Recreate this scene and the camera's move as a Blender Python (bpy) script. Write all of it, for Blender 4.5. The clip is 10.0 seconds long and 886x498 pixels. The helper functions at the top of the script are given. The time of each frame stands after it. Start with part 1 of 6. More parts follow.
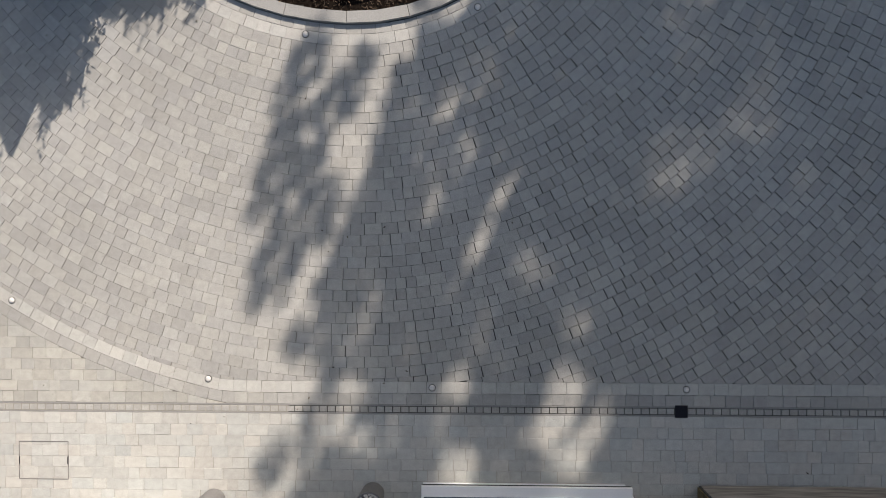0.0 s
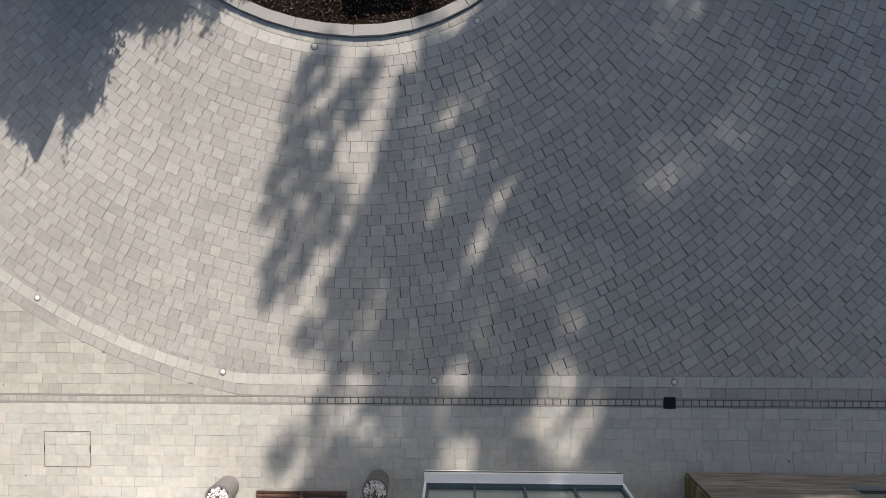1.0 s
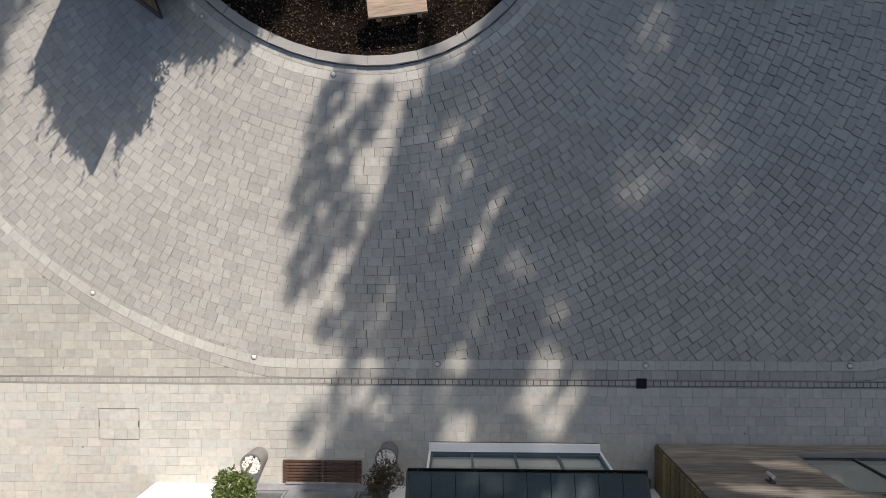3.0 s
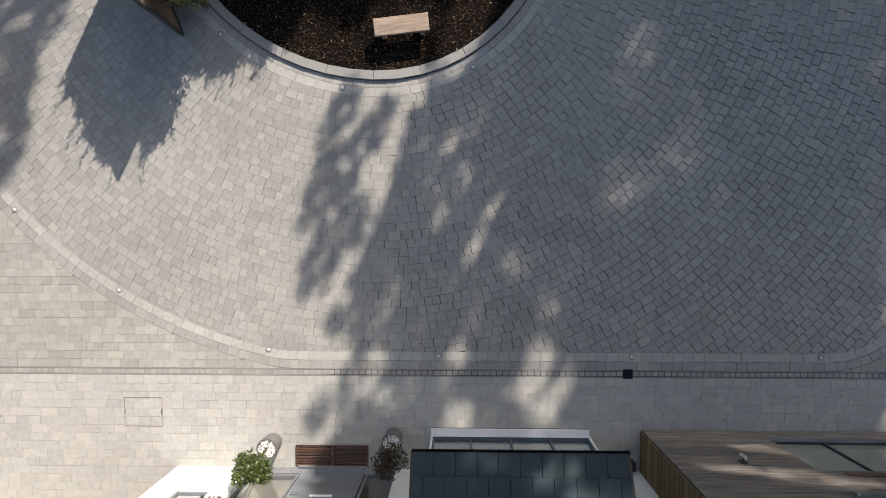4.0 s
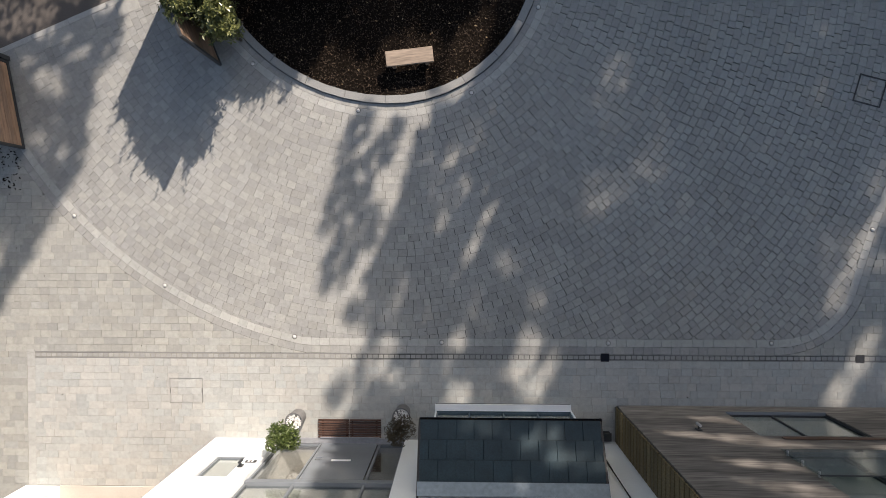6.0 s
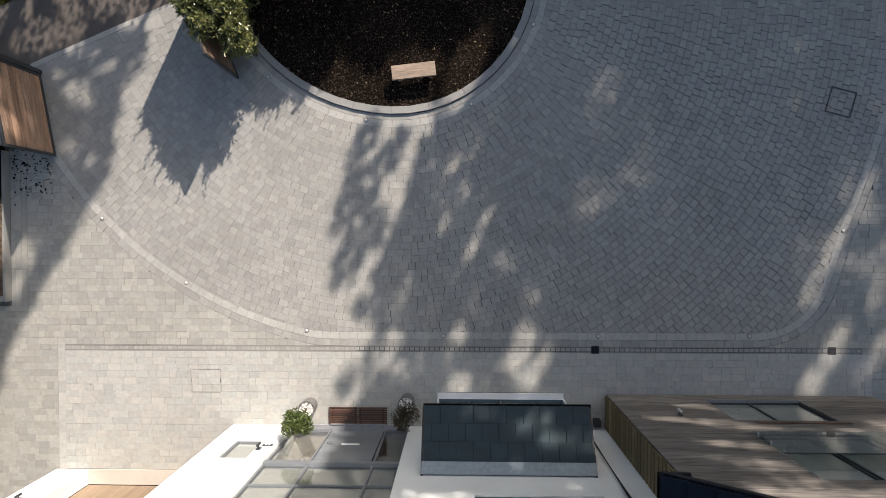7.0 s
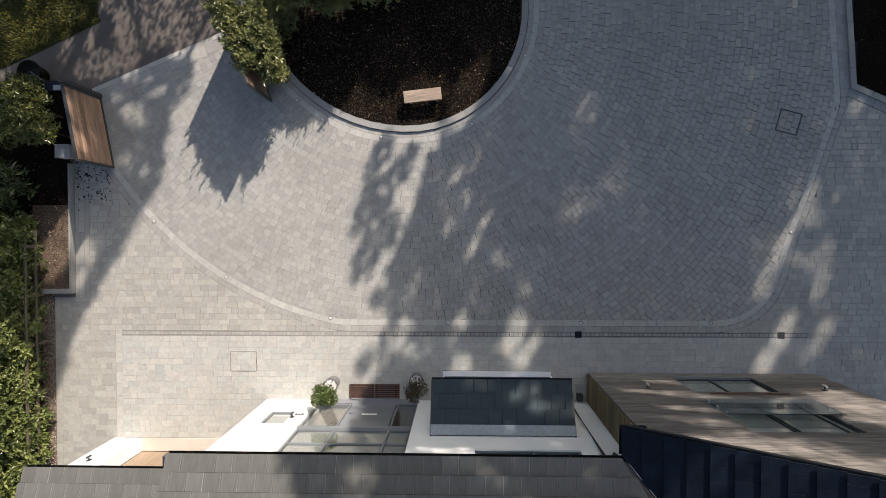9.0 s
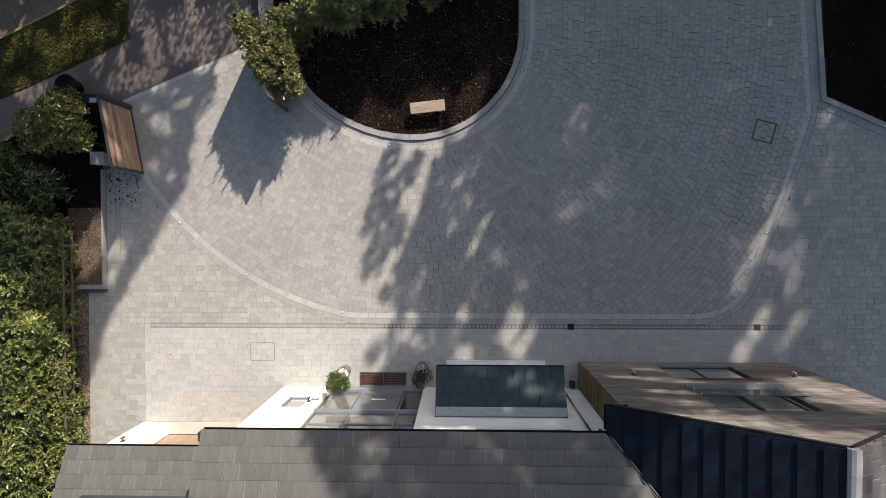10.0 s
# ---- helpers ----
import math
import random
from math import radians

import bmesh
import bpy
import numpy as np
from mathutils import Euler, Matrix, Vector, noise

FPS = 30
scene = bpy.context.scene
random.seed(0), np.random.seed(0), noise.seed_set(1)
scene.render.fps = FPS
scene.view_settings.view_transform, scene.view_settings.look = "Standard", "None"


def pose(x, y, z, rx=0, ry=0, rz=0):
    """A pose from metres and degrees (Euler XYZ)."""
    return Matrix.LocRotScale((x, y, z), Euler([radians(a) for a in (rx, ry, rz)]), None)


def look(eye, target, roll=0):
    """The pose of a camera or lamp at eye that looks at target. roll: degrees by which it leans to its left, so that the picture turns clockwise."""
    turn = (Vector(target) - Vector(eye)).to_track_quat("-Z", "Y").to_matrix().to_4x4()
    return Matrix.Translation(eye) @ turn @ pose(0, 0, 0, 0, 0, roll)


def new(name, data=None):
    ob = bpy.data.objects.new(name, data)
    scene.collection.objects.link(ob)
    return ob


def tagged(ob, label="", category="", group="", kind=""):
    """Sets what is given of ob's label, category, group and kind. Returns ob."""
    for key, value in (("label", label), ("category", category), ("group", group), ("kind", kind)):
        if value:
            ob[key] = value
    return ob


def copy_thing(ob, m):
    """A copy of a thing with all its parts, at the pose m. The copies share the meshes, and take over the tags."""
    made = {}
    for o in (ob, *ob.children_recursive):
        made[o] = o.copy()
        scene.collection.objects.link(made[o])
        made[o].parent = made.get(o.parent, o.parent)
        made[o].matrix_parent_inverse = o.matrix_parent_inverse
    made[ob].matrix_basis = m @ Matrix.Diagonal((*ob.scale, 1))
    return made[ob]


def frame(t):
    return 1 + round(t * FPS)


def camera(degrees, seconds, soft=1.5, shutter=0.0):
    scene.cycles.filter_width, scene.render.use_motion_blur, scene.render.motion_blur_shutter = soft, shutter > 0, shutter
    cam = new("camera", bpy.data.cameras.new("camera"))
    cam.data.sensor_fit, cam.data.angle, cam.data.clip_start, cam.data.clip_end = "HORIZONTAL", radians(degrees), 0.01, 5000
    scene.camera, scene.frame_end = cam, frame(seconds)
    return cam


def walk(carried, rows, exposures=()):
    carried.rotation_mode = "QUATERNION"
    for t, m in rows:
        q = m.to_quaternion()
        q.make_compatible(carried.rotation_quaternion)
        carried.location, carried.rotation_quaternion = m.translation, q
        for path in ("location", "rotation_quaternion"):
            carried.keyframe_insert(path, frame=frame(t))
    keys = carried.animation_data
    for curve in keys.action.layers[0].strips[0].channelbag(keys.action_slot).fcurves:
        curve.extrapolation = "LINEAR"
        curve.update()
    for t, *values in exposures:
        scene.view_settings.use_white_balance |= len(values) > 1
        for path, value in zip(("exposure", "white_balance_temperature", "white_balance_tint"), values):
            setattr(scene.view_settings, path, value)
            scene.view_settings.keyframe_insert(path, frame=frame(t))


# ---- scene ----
cam = camera(74.0, 10.0, soft=0.8)
PATH = [
    (0, 0.364, 2.434, 8.497, -0.677, 1.414, 0.056),
    (0.5, 0.363, 2.444, 8.724, -0.707, 1.450, 0.046),
    (1, 0.365, 2.456, 8.995, -0.737, 1.485, 0.035),
    (1.5, 0.369, 2.469, 9.303, -0.767, 1.518, 0.025),
    (2, 0.375, 2.483, 9.639, -0.796, 1.549, 0.016),
    (2.5, 0.381, 2.499, 10.001, -0.826, 1.580, 0.007),
    (3.25, 0.392, 2.523, 10.579, -0.870, 1.622, -0.005),
    (4, 0.404, 2.548, 11.191, -0.913, 1.662, -0.017),
    (4.5, 0.411, 2.566, 11.616, -0.942, 1.687, -0.024),
    (5, 0.417, 2.583, 12.053, -0.971, 1.710, -0.030),
    (5.5, 0.421, 2.600, 12.502, -0.999, 1.732, -0.037),
    (6.25, 0.425, 2.624, 13.203, -1.041, 1.762, -0.045),
    (7, 0.423, 2.648, 13.944, -1.083, 1.789, -0.052),
    (7.5, 0.418, 2.662, 14.467, -1.111, 1.805, -0.057),
    (8, 0.410, 2.675, 15.017, -1.139, 1.820, -0.061),
    (8.5, 0.398, 2.687, 15.603, -1.166, 1.833, -0.064),
    (9, 0.382, 2.697, 16.229, -1.194, 1.845, -0.067),
    (9.5, 0.361, 2.705, 16.904, -1.221, 1.856, -0.070),
    (10, 0.334, 2.712, 17.635, -1.248, 1.865, -0.072),
]
walk(cam, [(t, pose(x, y, z, rx, ry, rz)) for t, x, y, z, rx, ry, rz in PATH])

# ---- world, sun and exposure ----
SUN_AZIMUTH, SUN_HEIGHT = radians(25.5), radians(32)      # azimuth from +y towards +x
SUN = Vector((math.sin(SUN_AZIMUTH) * math.cos(SUN_HEIGHT), math.cos(SUN_AZIMUTH) * math.cos(SUN_HEIGHT), math.sin(SUN_HEIGHT)))
world = bpy.data.worlds.new("world")
scene.world = world
world.use_nodes = True
sky = world.node_tree.nodes.new("ShaderNodeTexSky")
sky.sky_type, sky.sun_disc, sky.sun_elevation, sky.sun_rotation = "NISHITA", False, SUN_HEIGHT, SUN_AZIMUTH
sky.dust_density, sky.ozone_density = 2.6, 0.4
world.node_tree.links.new(sky.outputs[0], world.node_tree.nodes["Background"].inputs[0])
world.node_tree.nodes["Background"].inputs[1].default_value = 0.107
lamp = bpy.data.lights.new("sun", "SUN")
lamp.energy, lamp.angle, lamp.color = 5.0, radians(0.55), (1.0, 0.872, 0.77)
new("sun", lamp).matrix_world = look(SUN * 60, (0, 0, 0))
scene.view_settings.exposure = 0.67


# ---- materials ----
def material(name, colour, rough=0.8, metal=0.0, vary=0.12, grain=18.0, grain_amount=0.25, bump=0.3, stain=0.0, stain_scale=0.7,
             by="", spread=0.0, hue=None, specular=0.4, stretch=None, local=False, mid=0.0):
    """A surface with fine grain, broad stains and, by "object" or "island", a shade for each piece."""
    m = bpy.data.materials.new(name)
    m.use_nodes = True
    n, link = m.node_tree.nodes, m.node_tree.links.new
    shader = n["Principled BSDF"]
    shader.inputs["Roughness"].default_value, shader.inputs["Metallic"].default_value = rough, metal
    shader.inputs["Specular IOR Level"].default_value = specular
    where = n.new("ShaderNodeTexCoord").outputs["Object"] if by != "object" or local else n.new("ShaderNodeNewGeometry").outputs["Position"]
    if stretch:
        along = n.new("ShaderNodeVectorMath")
        along.operation, along.inputs[1].default_value = "MULTIPLY", stretch
        link(where, along.inputs[0])
        where = along.outputs[0]
    fine = n.new("ShaderNodeTexNoise")
    fine.inputs["Scale"].default_value, fine.inputs["Detail"].default_value = grain, 6
    broad = n.new("ShaderNodeTexNoise")
    broad.inputs["Scale"].default_value, broad.inputs["Detail"].default_value = stain_scale, 4
    link(where, fine.inputs["Vector"]), link(where, broad.inputs["Vector"])
    total = None

    def add(socket, low, high, start=0.3, end=0.7):
        nonlocal total
        r = n.new("ShaderNodeMapRange")
        r.inputs["From Min"].default_value, r.inputs["From Max"].default_value = start, end
        r.inputs["To Min"].default_value, r.inputs["To Max"].default_value = low, high
        link(socket, r.inputs["Value"])
        if total is None:
            total = r.outputs[0]
        else:
            t = n.new("ShaderNodeMath")
            t.operation = "MULTIPLY"
            link(total, t.inputs[0]), link(r.outputs[0], t.inputs[1])
            total = t.outputs[0]

    add(fine.outputs[0], 1 - grain_amount, 1 + grain_amount)
    add(broad.outputs[0], 1 - vary - stain, 1 + vary)
    if mid:
        blotch = n.new("ShaderNodeTexNoise")
        blotch.inputs["Scale"].default_value, blotch.inputs["Detail"].default_value = 11.0, 3
        link(where, blotch.inputs["Vector"])
        add(blotch.outputs[0], 1 - mid, 1 + mid)
    base = None
    if by:
        source = n.new("ShaderNodeObjectInfo").outputs["Random"] if by == "object" else n.new("ShaderNodeNewGeometry").outputs["Random Per Island"]
        add(source, 1 - spread, 1 + spread, 0, 1)
        if hue:
            mixer = n.new("ShaderNodeMix")
            mixer.data_type = "RGBA"
            scatter = n.new("ShaderNodeMath")
            scatter.operation, scatter.inputs[1].default_value = "MULTIPLY", 7.31
            part_of = n.new("ShaderNodeMath")
            part_of.operation = "FRACT"
            link(source, scatter.inputs[0]), link(scatter.outputs[0], part_of.inputs[0])
            link(part_of.outputs[0], mixer.inputs["Factor"])
            mixer.inputs["A"].default_value, mixer.inputs["B"].default_value = (*colour, 1), (*hue, 1)
            base = mixer.outputs["Result"]
    scale = n.new("ShaderNodeVectorMath")
    scale.operation = "SCALE"
    scale.inputs[0].default_value = colour
    if base:
        link(base, scale.inputs[0])
    link(total, scale.inputs["Scale"])
    link(scale.outputs[0], shader.inputs["Base Color"])
    if bump:
        b = n.new("ShaderNodeBump")
        b.inputs["Strength"].default_value, b.inputs["Distance"].default_value = bump, 0.004
        link(fine.outputs[0], b.inputs["Height"]), link(b.outputs[0], shader.inputs["Normal"])
    return m


def leaf_material(name, dark, light, shine=0.45):
    m = bpy.data.materials.new(name)
    m.use_nodes = True
    n, link = m.node_tree.nodes, m.node_tree.links.new
    shader = n["Principled BSDF"]
    ramp = n.new("ShaderNodeValToRGB")
    ramp.color_ramp.elements[0].color, ramp.color_ramp.elements[1].color = (*dark, 1), (*light, 1)
    patch, blend = n.new("ShaderNodeTexNoise"), n.new("ShaderNodeMath")
    patch.inputs["Scale"].default_value, patch.inputs["Detail"].default_value = 1.4, 2
    spread = n.new("ShaderNodeMapRange")
    spread.inputs["From Min"].default_value, spread.inputs["From Max"].default_value, spread.inputs["To Max"].default_value = 0.35, 0.7, 0.55
    blend.operation, blend.inputs[1].default_value = "MULTIPLY_ADD", 0.55
    link(n.new("ShaderNodeTexCoord").outputs["Object"], patch.inputs["Vector"]), link(patch.outputs[0], spread.inputs["Value"])
    link(n.new("ShaderNodeNewGeometry").outputs["Random Per Island"], blend.inputs[0]), link(spread.outputs[0], blend.inputs[2])
    link(blend.outputs[0], ramp.inputs[0])
    link(ramp.outputs[0], shader.inputs["Base Color"])
    shader.inputs["Roughness"].default_value = shine
    thin = n.new("ShaderNodeBsdfTranslucent")
    link(ramp.outputs[0], thin.inputs[0])
    mix = n.new("ShaderNodeMixShader")
    mix.inputs[0].default_value = 0.18
    link(shader.outputs[0], mix.inputs[1]), link(thin.outputs[0], mix.inputs[2]), link(mix.outputs[0], n["Material Output"].inputs[0])
    return m


def glass_material(name, tint, low):
    """Clear glass whose gloss grows from low, seen straight on, towards a glancing view."""
    m = bpy.data.materials.new(name)
    m.use_nodes = True
    n, link = m.node_tree.nodes, m.node_tree.links.new
    clear, gloss, mix, facing = n.new("ShaderNodeBsdfTransparent"), n.new("ShaderNodeBsdfGlossy"), n.new("ShaderNodeMixShader"), n.new("ShaderNodeLayerWeight")
    clear.inputs[0].default_value, gloss.inputs["Roughness"].default_value, facing.inputs[0].default_value = (*tint, 1), 0.02, 0.5
    steep, spread = n.new("ShaderNodeMath"), n.new("ShaderNodeMapRange")
    steep.operation, steep.inputs[1].default_value = "POWER", 4.0
    spread.inputs["To Min"].default_value = low
    link(facing.outputs["Facing"], steep.inputs[0]), link(steep.outputs[0], spread.inputs["Value"]), link(spread.outputs[0], mix.inputs[0])
    link(clear.outputs[0], mix.inputs[1]), link(gloss.outputs[0], mix.inputs[2]), link(mix.outputs[0], n["Material Output"].inputs[0])
    return m


PAVER = dict(grain=80, grain_amount=0.16, vary=0.07, stain_scale=0.45, bump=0.25, rough=0.82, by="object", spread=0.105, mid=0.08)
PAVER_JOINED = dict(PAVER, by="island")
M_paver = material("circle paving", (0.286, 0.287, 0.272), hue=(0.304, 0.302, 0.277), **PAVER)
M_paver_joined = material("circle paving field", (0.286, 0.287, 0.272), hue=(0.304, 0.302, 0.277), **PAVER_JOINED)
M_apron = material("apron paving", (0.354, 0.367, 0.35), hue=(0.392, 0.385, 0.353), **dict(PAVER_JOINED, spread=0.07))
M_apron_piece = material("apron block", (0.354, 0.367, 0.35), hue=(0.392, 0.385, 0.353), **dict(PAVER, spread=0.07))
M_side = material("side paving", (0.30, 0.302, 0.28), hue=(0.325, 0.32, 0.286), **dict(PAVER_JOINED, spread=0.11))
M_band = material("pale edging stone", (0.352, 0.355, 0.333), hue=(0.38, 0.376, 0.348), **dict(PAVER_JOINED, spread=0.06))
M_band_piece = material("pale edging block", (0.352, 0.355, 0.333), hue=(0.38, 0.376, 0.348), **dict(PAVER, spread=0.06))
M_joint = material("dark joint", (0.04, 0.04, 0.037), grain=90, bump=0.2)
M_sand = material("jointing sand", (0.15, 0.145, 0.127), grain=90, bump=0.2)
M_sand_pale = material("pale jointing sand", (0.24, 0.23, 0.2), grain=90, bump=0.2)
M_kerb = material("grey kerb stone", (0.26, 0.262, 0.25), grain=60, grain_amount=0.15, by="island", spread=0.06)
M_rail = material("grey drain rail", (0.215, 0.215, 0.206), rough=0.7, grain=60, grain_amount=0.15)
M_kerb_dark = material("dull steel rim", (0.13, 0.125, 0.12), rough=0.6, grain=60, grain_amount=0.15)
M_soil = material("bark mulch and soil", (0.0115, 0.009, 0.0072), rough=1.0, specular=0.0, grain=30, grain_amount=0.6, bump=1.0, vary=0.3)
M_earth = material("brown earth", (0.125, 0.094, 0.07), rough=0.95, specular=0.1, grain=26, grain_amount=0.55, bump=1.0, vary=0.3)
M_gravel = material("brown gravel", (0.42, 0.365, 0.31), rough=0.9, by="island", spread=0.35, grain=60)
M_chip = material("bark chips", (0.07, 0.053, 0.039), rough=1.0, specular=0.0, by="island", spread=0.45, grain=80)
M_tarmac = material("asphalt", (0.12, 0.106, 0.094), rough=0.92, grain=160, grain_amount=0.5, bump=0.6, vary=0.2)
M_grass = material("lawn ground", (0.05, 0.055, 0.02), rough=0.95, grain=40, grain_amount=0.5, bump=0.8, vary=0.3)
M_render = material("white render", (0.755, 0.79, 0.80), rough=0.85, grain=70, grain_amount=0.03, vary=0.04, bump=0.15, stain=0.03)
M_slate = material("dark roof tile", (0.109, 0.111, 0.104), rough=0.7, specular=0.2, stretch=(1, 0.12, 1), local=True, grain=30, grain_amount=0.09, by="object", spread=0.11, vary=0.15, stain_scale=2.5, bump=0.3)
M_slate_joined = material("dark roof tile field", (0.109, 0.111, 0.104), rough=0.7, specular=0.2, grain=35, grain_amount=0.18, by="island", spread=0.09, vary=0.15, stain_scale=2.5, bump=0.3)
M_slate_bay = material("charcoal roof tile", (0.0135, 0.031, 0.0405), rough=0.6, grain=35, grain_amount=0.2, by="object", spread=0.06, vary=0.2, stain_scale=2.5, bump=0.3)
# west gable slope only: its shade is put into the near-black colour
M_slate_shaded = material("blue-black tile of the shaded slope", (0.0055, 0.009, 0.0155), rough=0.5, specular=0.15, grain=30, grain_amount=0.3, by="object", spread=0.2, vary=0.3, stain_scale=3.0, bump=0.35)
M_tile_rim = material("worn pale tile edge", (0.155, 0.15, 0.146), rough=0.8, grain=45, grain_amount=0.3, by="object", spread=0.3, vary=0.2)
# the shadow gap under each tile course, put into the butt's colour
M_butt_shade = material("tile butt with course shade", (0.004, 0.004, 0.004), rough=0.9, grain=40, grain_amount=0.4)
M_box_grey = material("grey cabinet paint", (0.36, 0.36, 0.35), rough=0.5, grain=40, grain_amount=0.05, bump=0.05)
M_roof_glass = material("reflecting roof glass", (0.11, 0.115, 0.12), rough=0.12, grain=10, grain_amount=0.03, bump=0.0)
M_lead = material("lead flashing", (0.30, 0.31, 0.33), rough=0.5, metal=0.3, grain=14, grain_amount=0.12)
M_lead_dull = material("dull lead", (0.21, 0.255, 0.285), rough=0.55, metal=0.2, grain=14, grain_amount=0.14)
M_black = material("black plastic", (0.014, 0.014, 0.015), rough=0.45, grain=30, grain_amount=0.1, bump=0.05)
M_rubber = material("black rubber", (0.008, 0.008, 0.008), rough=0.95, specular=0.1, grain=30, grain_amount=0.2)
M_frame = material("grey painted frame", (0.16, 0.178, 0.195), rough=0.45, grain=40, grain_amount=0.04, bump=0.05)
M_window_grey = material("blue-grey window paint", (0.058, 0.09, 0.112), rough=0.4, grain=40, grain_amount=0.04, bump=0.05)
M_dark_frame = material("dark grey frame", (0.035, 0.038, 0.042), rough=0.45, grain=40, grain_amount=0.05, bump=0.05)
M_door = material("grey painted door", (0.165, 0.185, 0.205), rough=0.16, grain=30, grain_amount=0.04, bump=0.03)
M_steel = material("brushed steel", (0.55, 0.55, 0.55), rough=0.3, metal=1.0, grain=60, grain_amount=0.05, bump=0.05)
M_stud = material("dull steel stud", (0.55, 0.54, 0.52), rough=0.5, metal=0.1, grain=80, grain_amount=0.1)
M_white = material("white plastic", (0.8, 0.8, 0.8), rough=0.4, grain=40, grain_amount=0.02, bump=0.03)
M_wood = material("weathered cladding", (0.168, 0.156, 0.143), rough=0.62, stretch=(0.07, 1, 1), grain=26, grain_amount=0.5, by="object", spread=0.22, vary=0.2, stain_scale=1.3, stain=0.1)
M_batten = material("yellow-brown timber batten", (0.17, 0.13, 0.065), rough=0.8, grain=30, grain_amount=0.35, by="object", spread=0.25, vary=0.2)
M_gate_wood = material("cedar gate board", (0.31, 0.195, 0.13), rough=0.6, stretch=(0.12, 1, 1), local=True, grain=18, grain_amount=0.3, by="object", spread=0.32, vary=0.2, hue=(0.27, 0.19, 0.14))
M_lintel = material("reddish board", (0.10, 0.058, 0.04), rough=0.6, grain=26, grain_amount=0.4, stretch=(0.1, 1, 1), vary=0.3, stain_scale=2.0)
M_garage_wood = material("oak garage board", (0.27, 0.205, 0.145), rough=0.6, grain=26, grain_amount=0.2, by="object", spread=0.12, vary=0.12)
M_oak = material("pale oak plank", (0.29, 0.228, 0.172), rough=0.6, stretch=(0.12, 1, 1), grain=30, grain_amount=0.3, vary=0.2, stain_scale=2.5)
M_mat = material("dark hardwood slat", (0.075, 0.04, 0.028), rough=0.6, grain=35, grain_amount=0.25, by="object", spread=0.3)
M_stone = material("cream stone", (0.5, 0.47, 0.42), rough=0.8, grain=40, grain_amount=0.08)
M_inside = material("interior plaster", (0.45, 0.43, 0.38), rough=0.9, grain=10, grain_amount=0.05)
# for sheets added behind panes that render too dark
M_pane_backing = material("pale pane backing", (0.43, 0.44, 0.43), rough=0.9, grain=30, grain_amount=0.08)
M_pot = material("grey planter", (0.15, 0.15, 0.15), rough=0.6, grain=30, grain_amount=0.1)
M_pebble = material("white pebble", (0.72, 0.71, 0.68), rough=0.6, by="island", spread=0.25, grain=50, grain_amount=0.1)
M_bark = material("tree bark", (0.10, 0.075, 0.055), rough=0.95, grain=12, grain_amount=0.5, bump=1.0)
M_fence = material("grey fence timber", (0.11, 0.094, 0.069), rough=0.85, grain=24, grain_amount=0.3, by="object", spread=0.2)
M_navy = material("dark gully plate", (0.012, 0.014, 0.022), rough=0.35, metal=0.5, grain=50, grain_amount=0.1)
M_iron = material("steel cover edge", (0.06, 0.06, 0.06), rough=0.5, metal=0.6, grain=50)
M_laurel = leaf_material("laurel leaf", (0.03, 0.045, 0.014), (0.28, 0.29, 0.105), 0.28)
M_hedge = leaf_material("hedge leaf", (0.02, 0.036, 0.01), (0.25, 0.29, 0.09), 0.32)
M_box_leaf = leaf_material("box leaf", (0.02, 0.034, 0.008), (0.2, 0.205, 0.05), 0.36)
M_rhodo = leaf_material("rhododendron leaf", (0.012, 0.022, 0.008), (0.12, 0.155, 0.055), 0.26)
M_bay_leaf = leaf_material("clipped bush leaf", (0.025, 0.05, 0.012), (0.17, 0.215, 0.06), 0.4)
M_red_leaf = leaf_material("dry shrub leaf", (0.03, 0.025, 0.012), (0.10, 0.07, 0.03), 0.5)
M_tree_leaf = leaf_material("tree leaf", (0.03, 0.06, 0.015), (0.08, 0.12, 0.03), 0.5)
M_blade = leaf_material("grass blade", (0.014, 0.016, 0.004), (0.27, 0.26, 0.065), 0.7)
M_fallen = leaf_material("fallen leaf", (0.16, 0.09, 0.035), (0.42, 0.33, 0.2), 0.6)
M_litter = leaf_material("rotting leaf", (0.008, 0.006, 0.004), (0.10, 0.075, 0.045), 0.8)
M_glass = glass_material("window glass", (0.93, 0.95, 0.94), 0.07)
M_balcony = glass_material("balcony glass", (0.84, 0.9, 0.88), 0.16)
M_coated = glass_material("coated entrance glass", (0.88, 0.9, 0.89), 0.2)


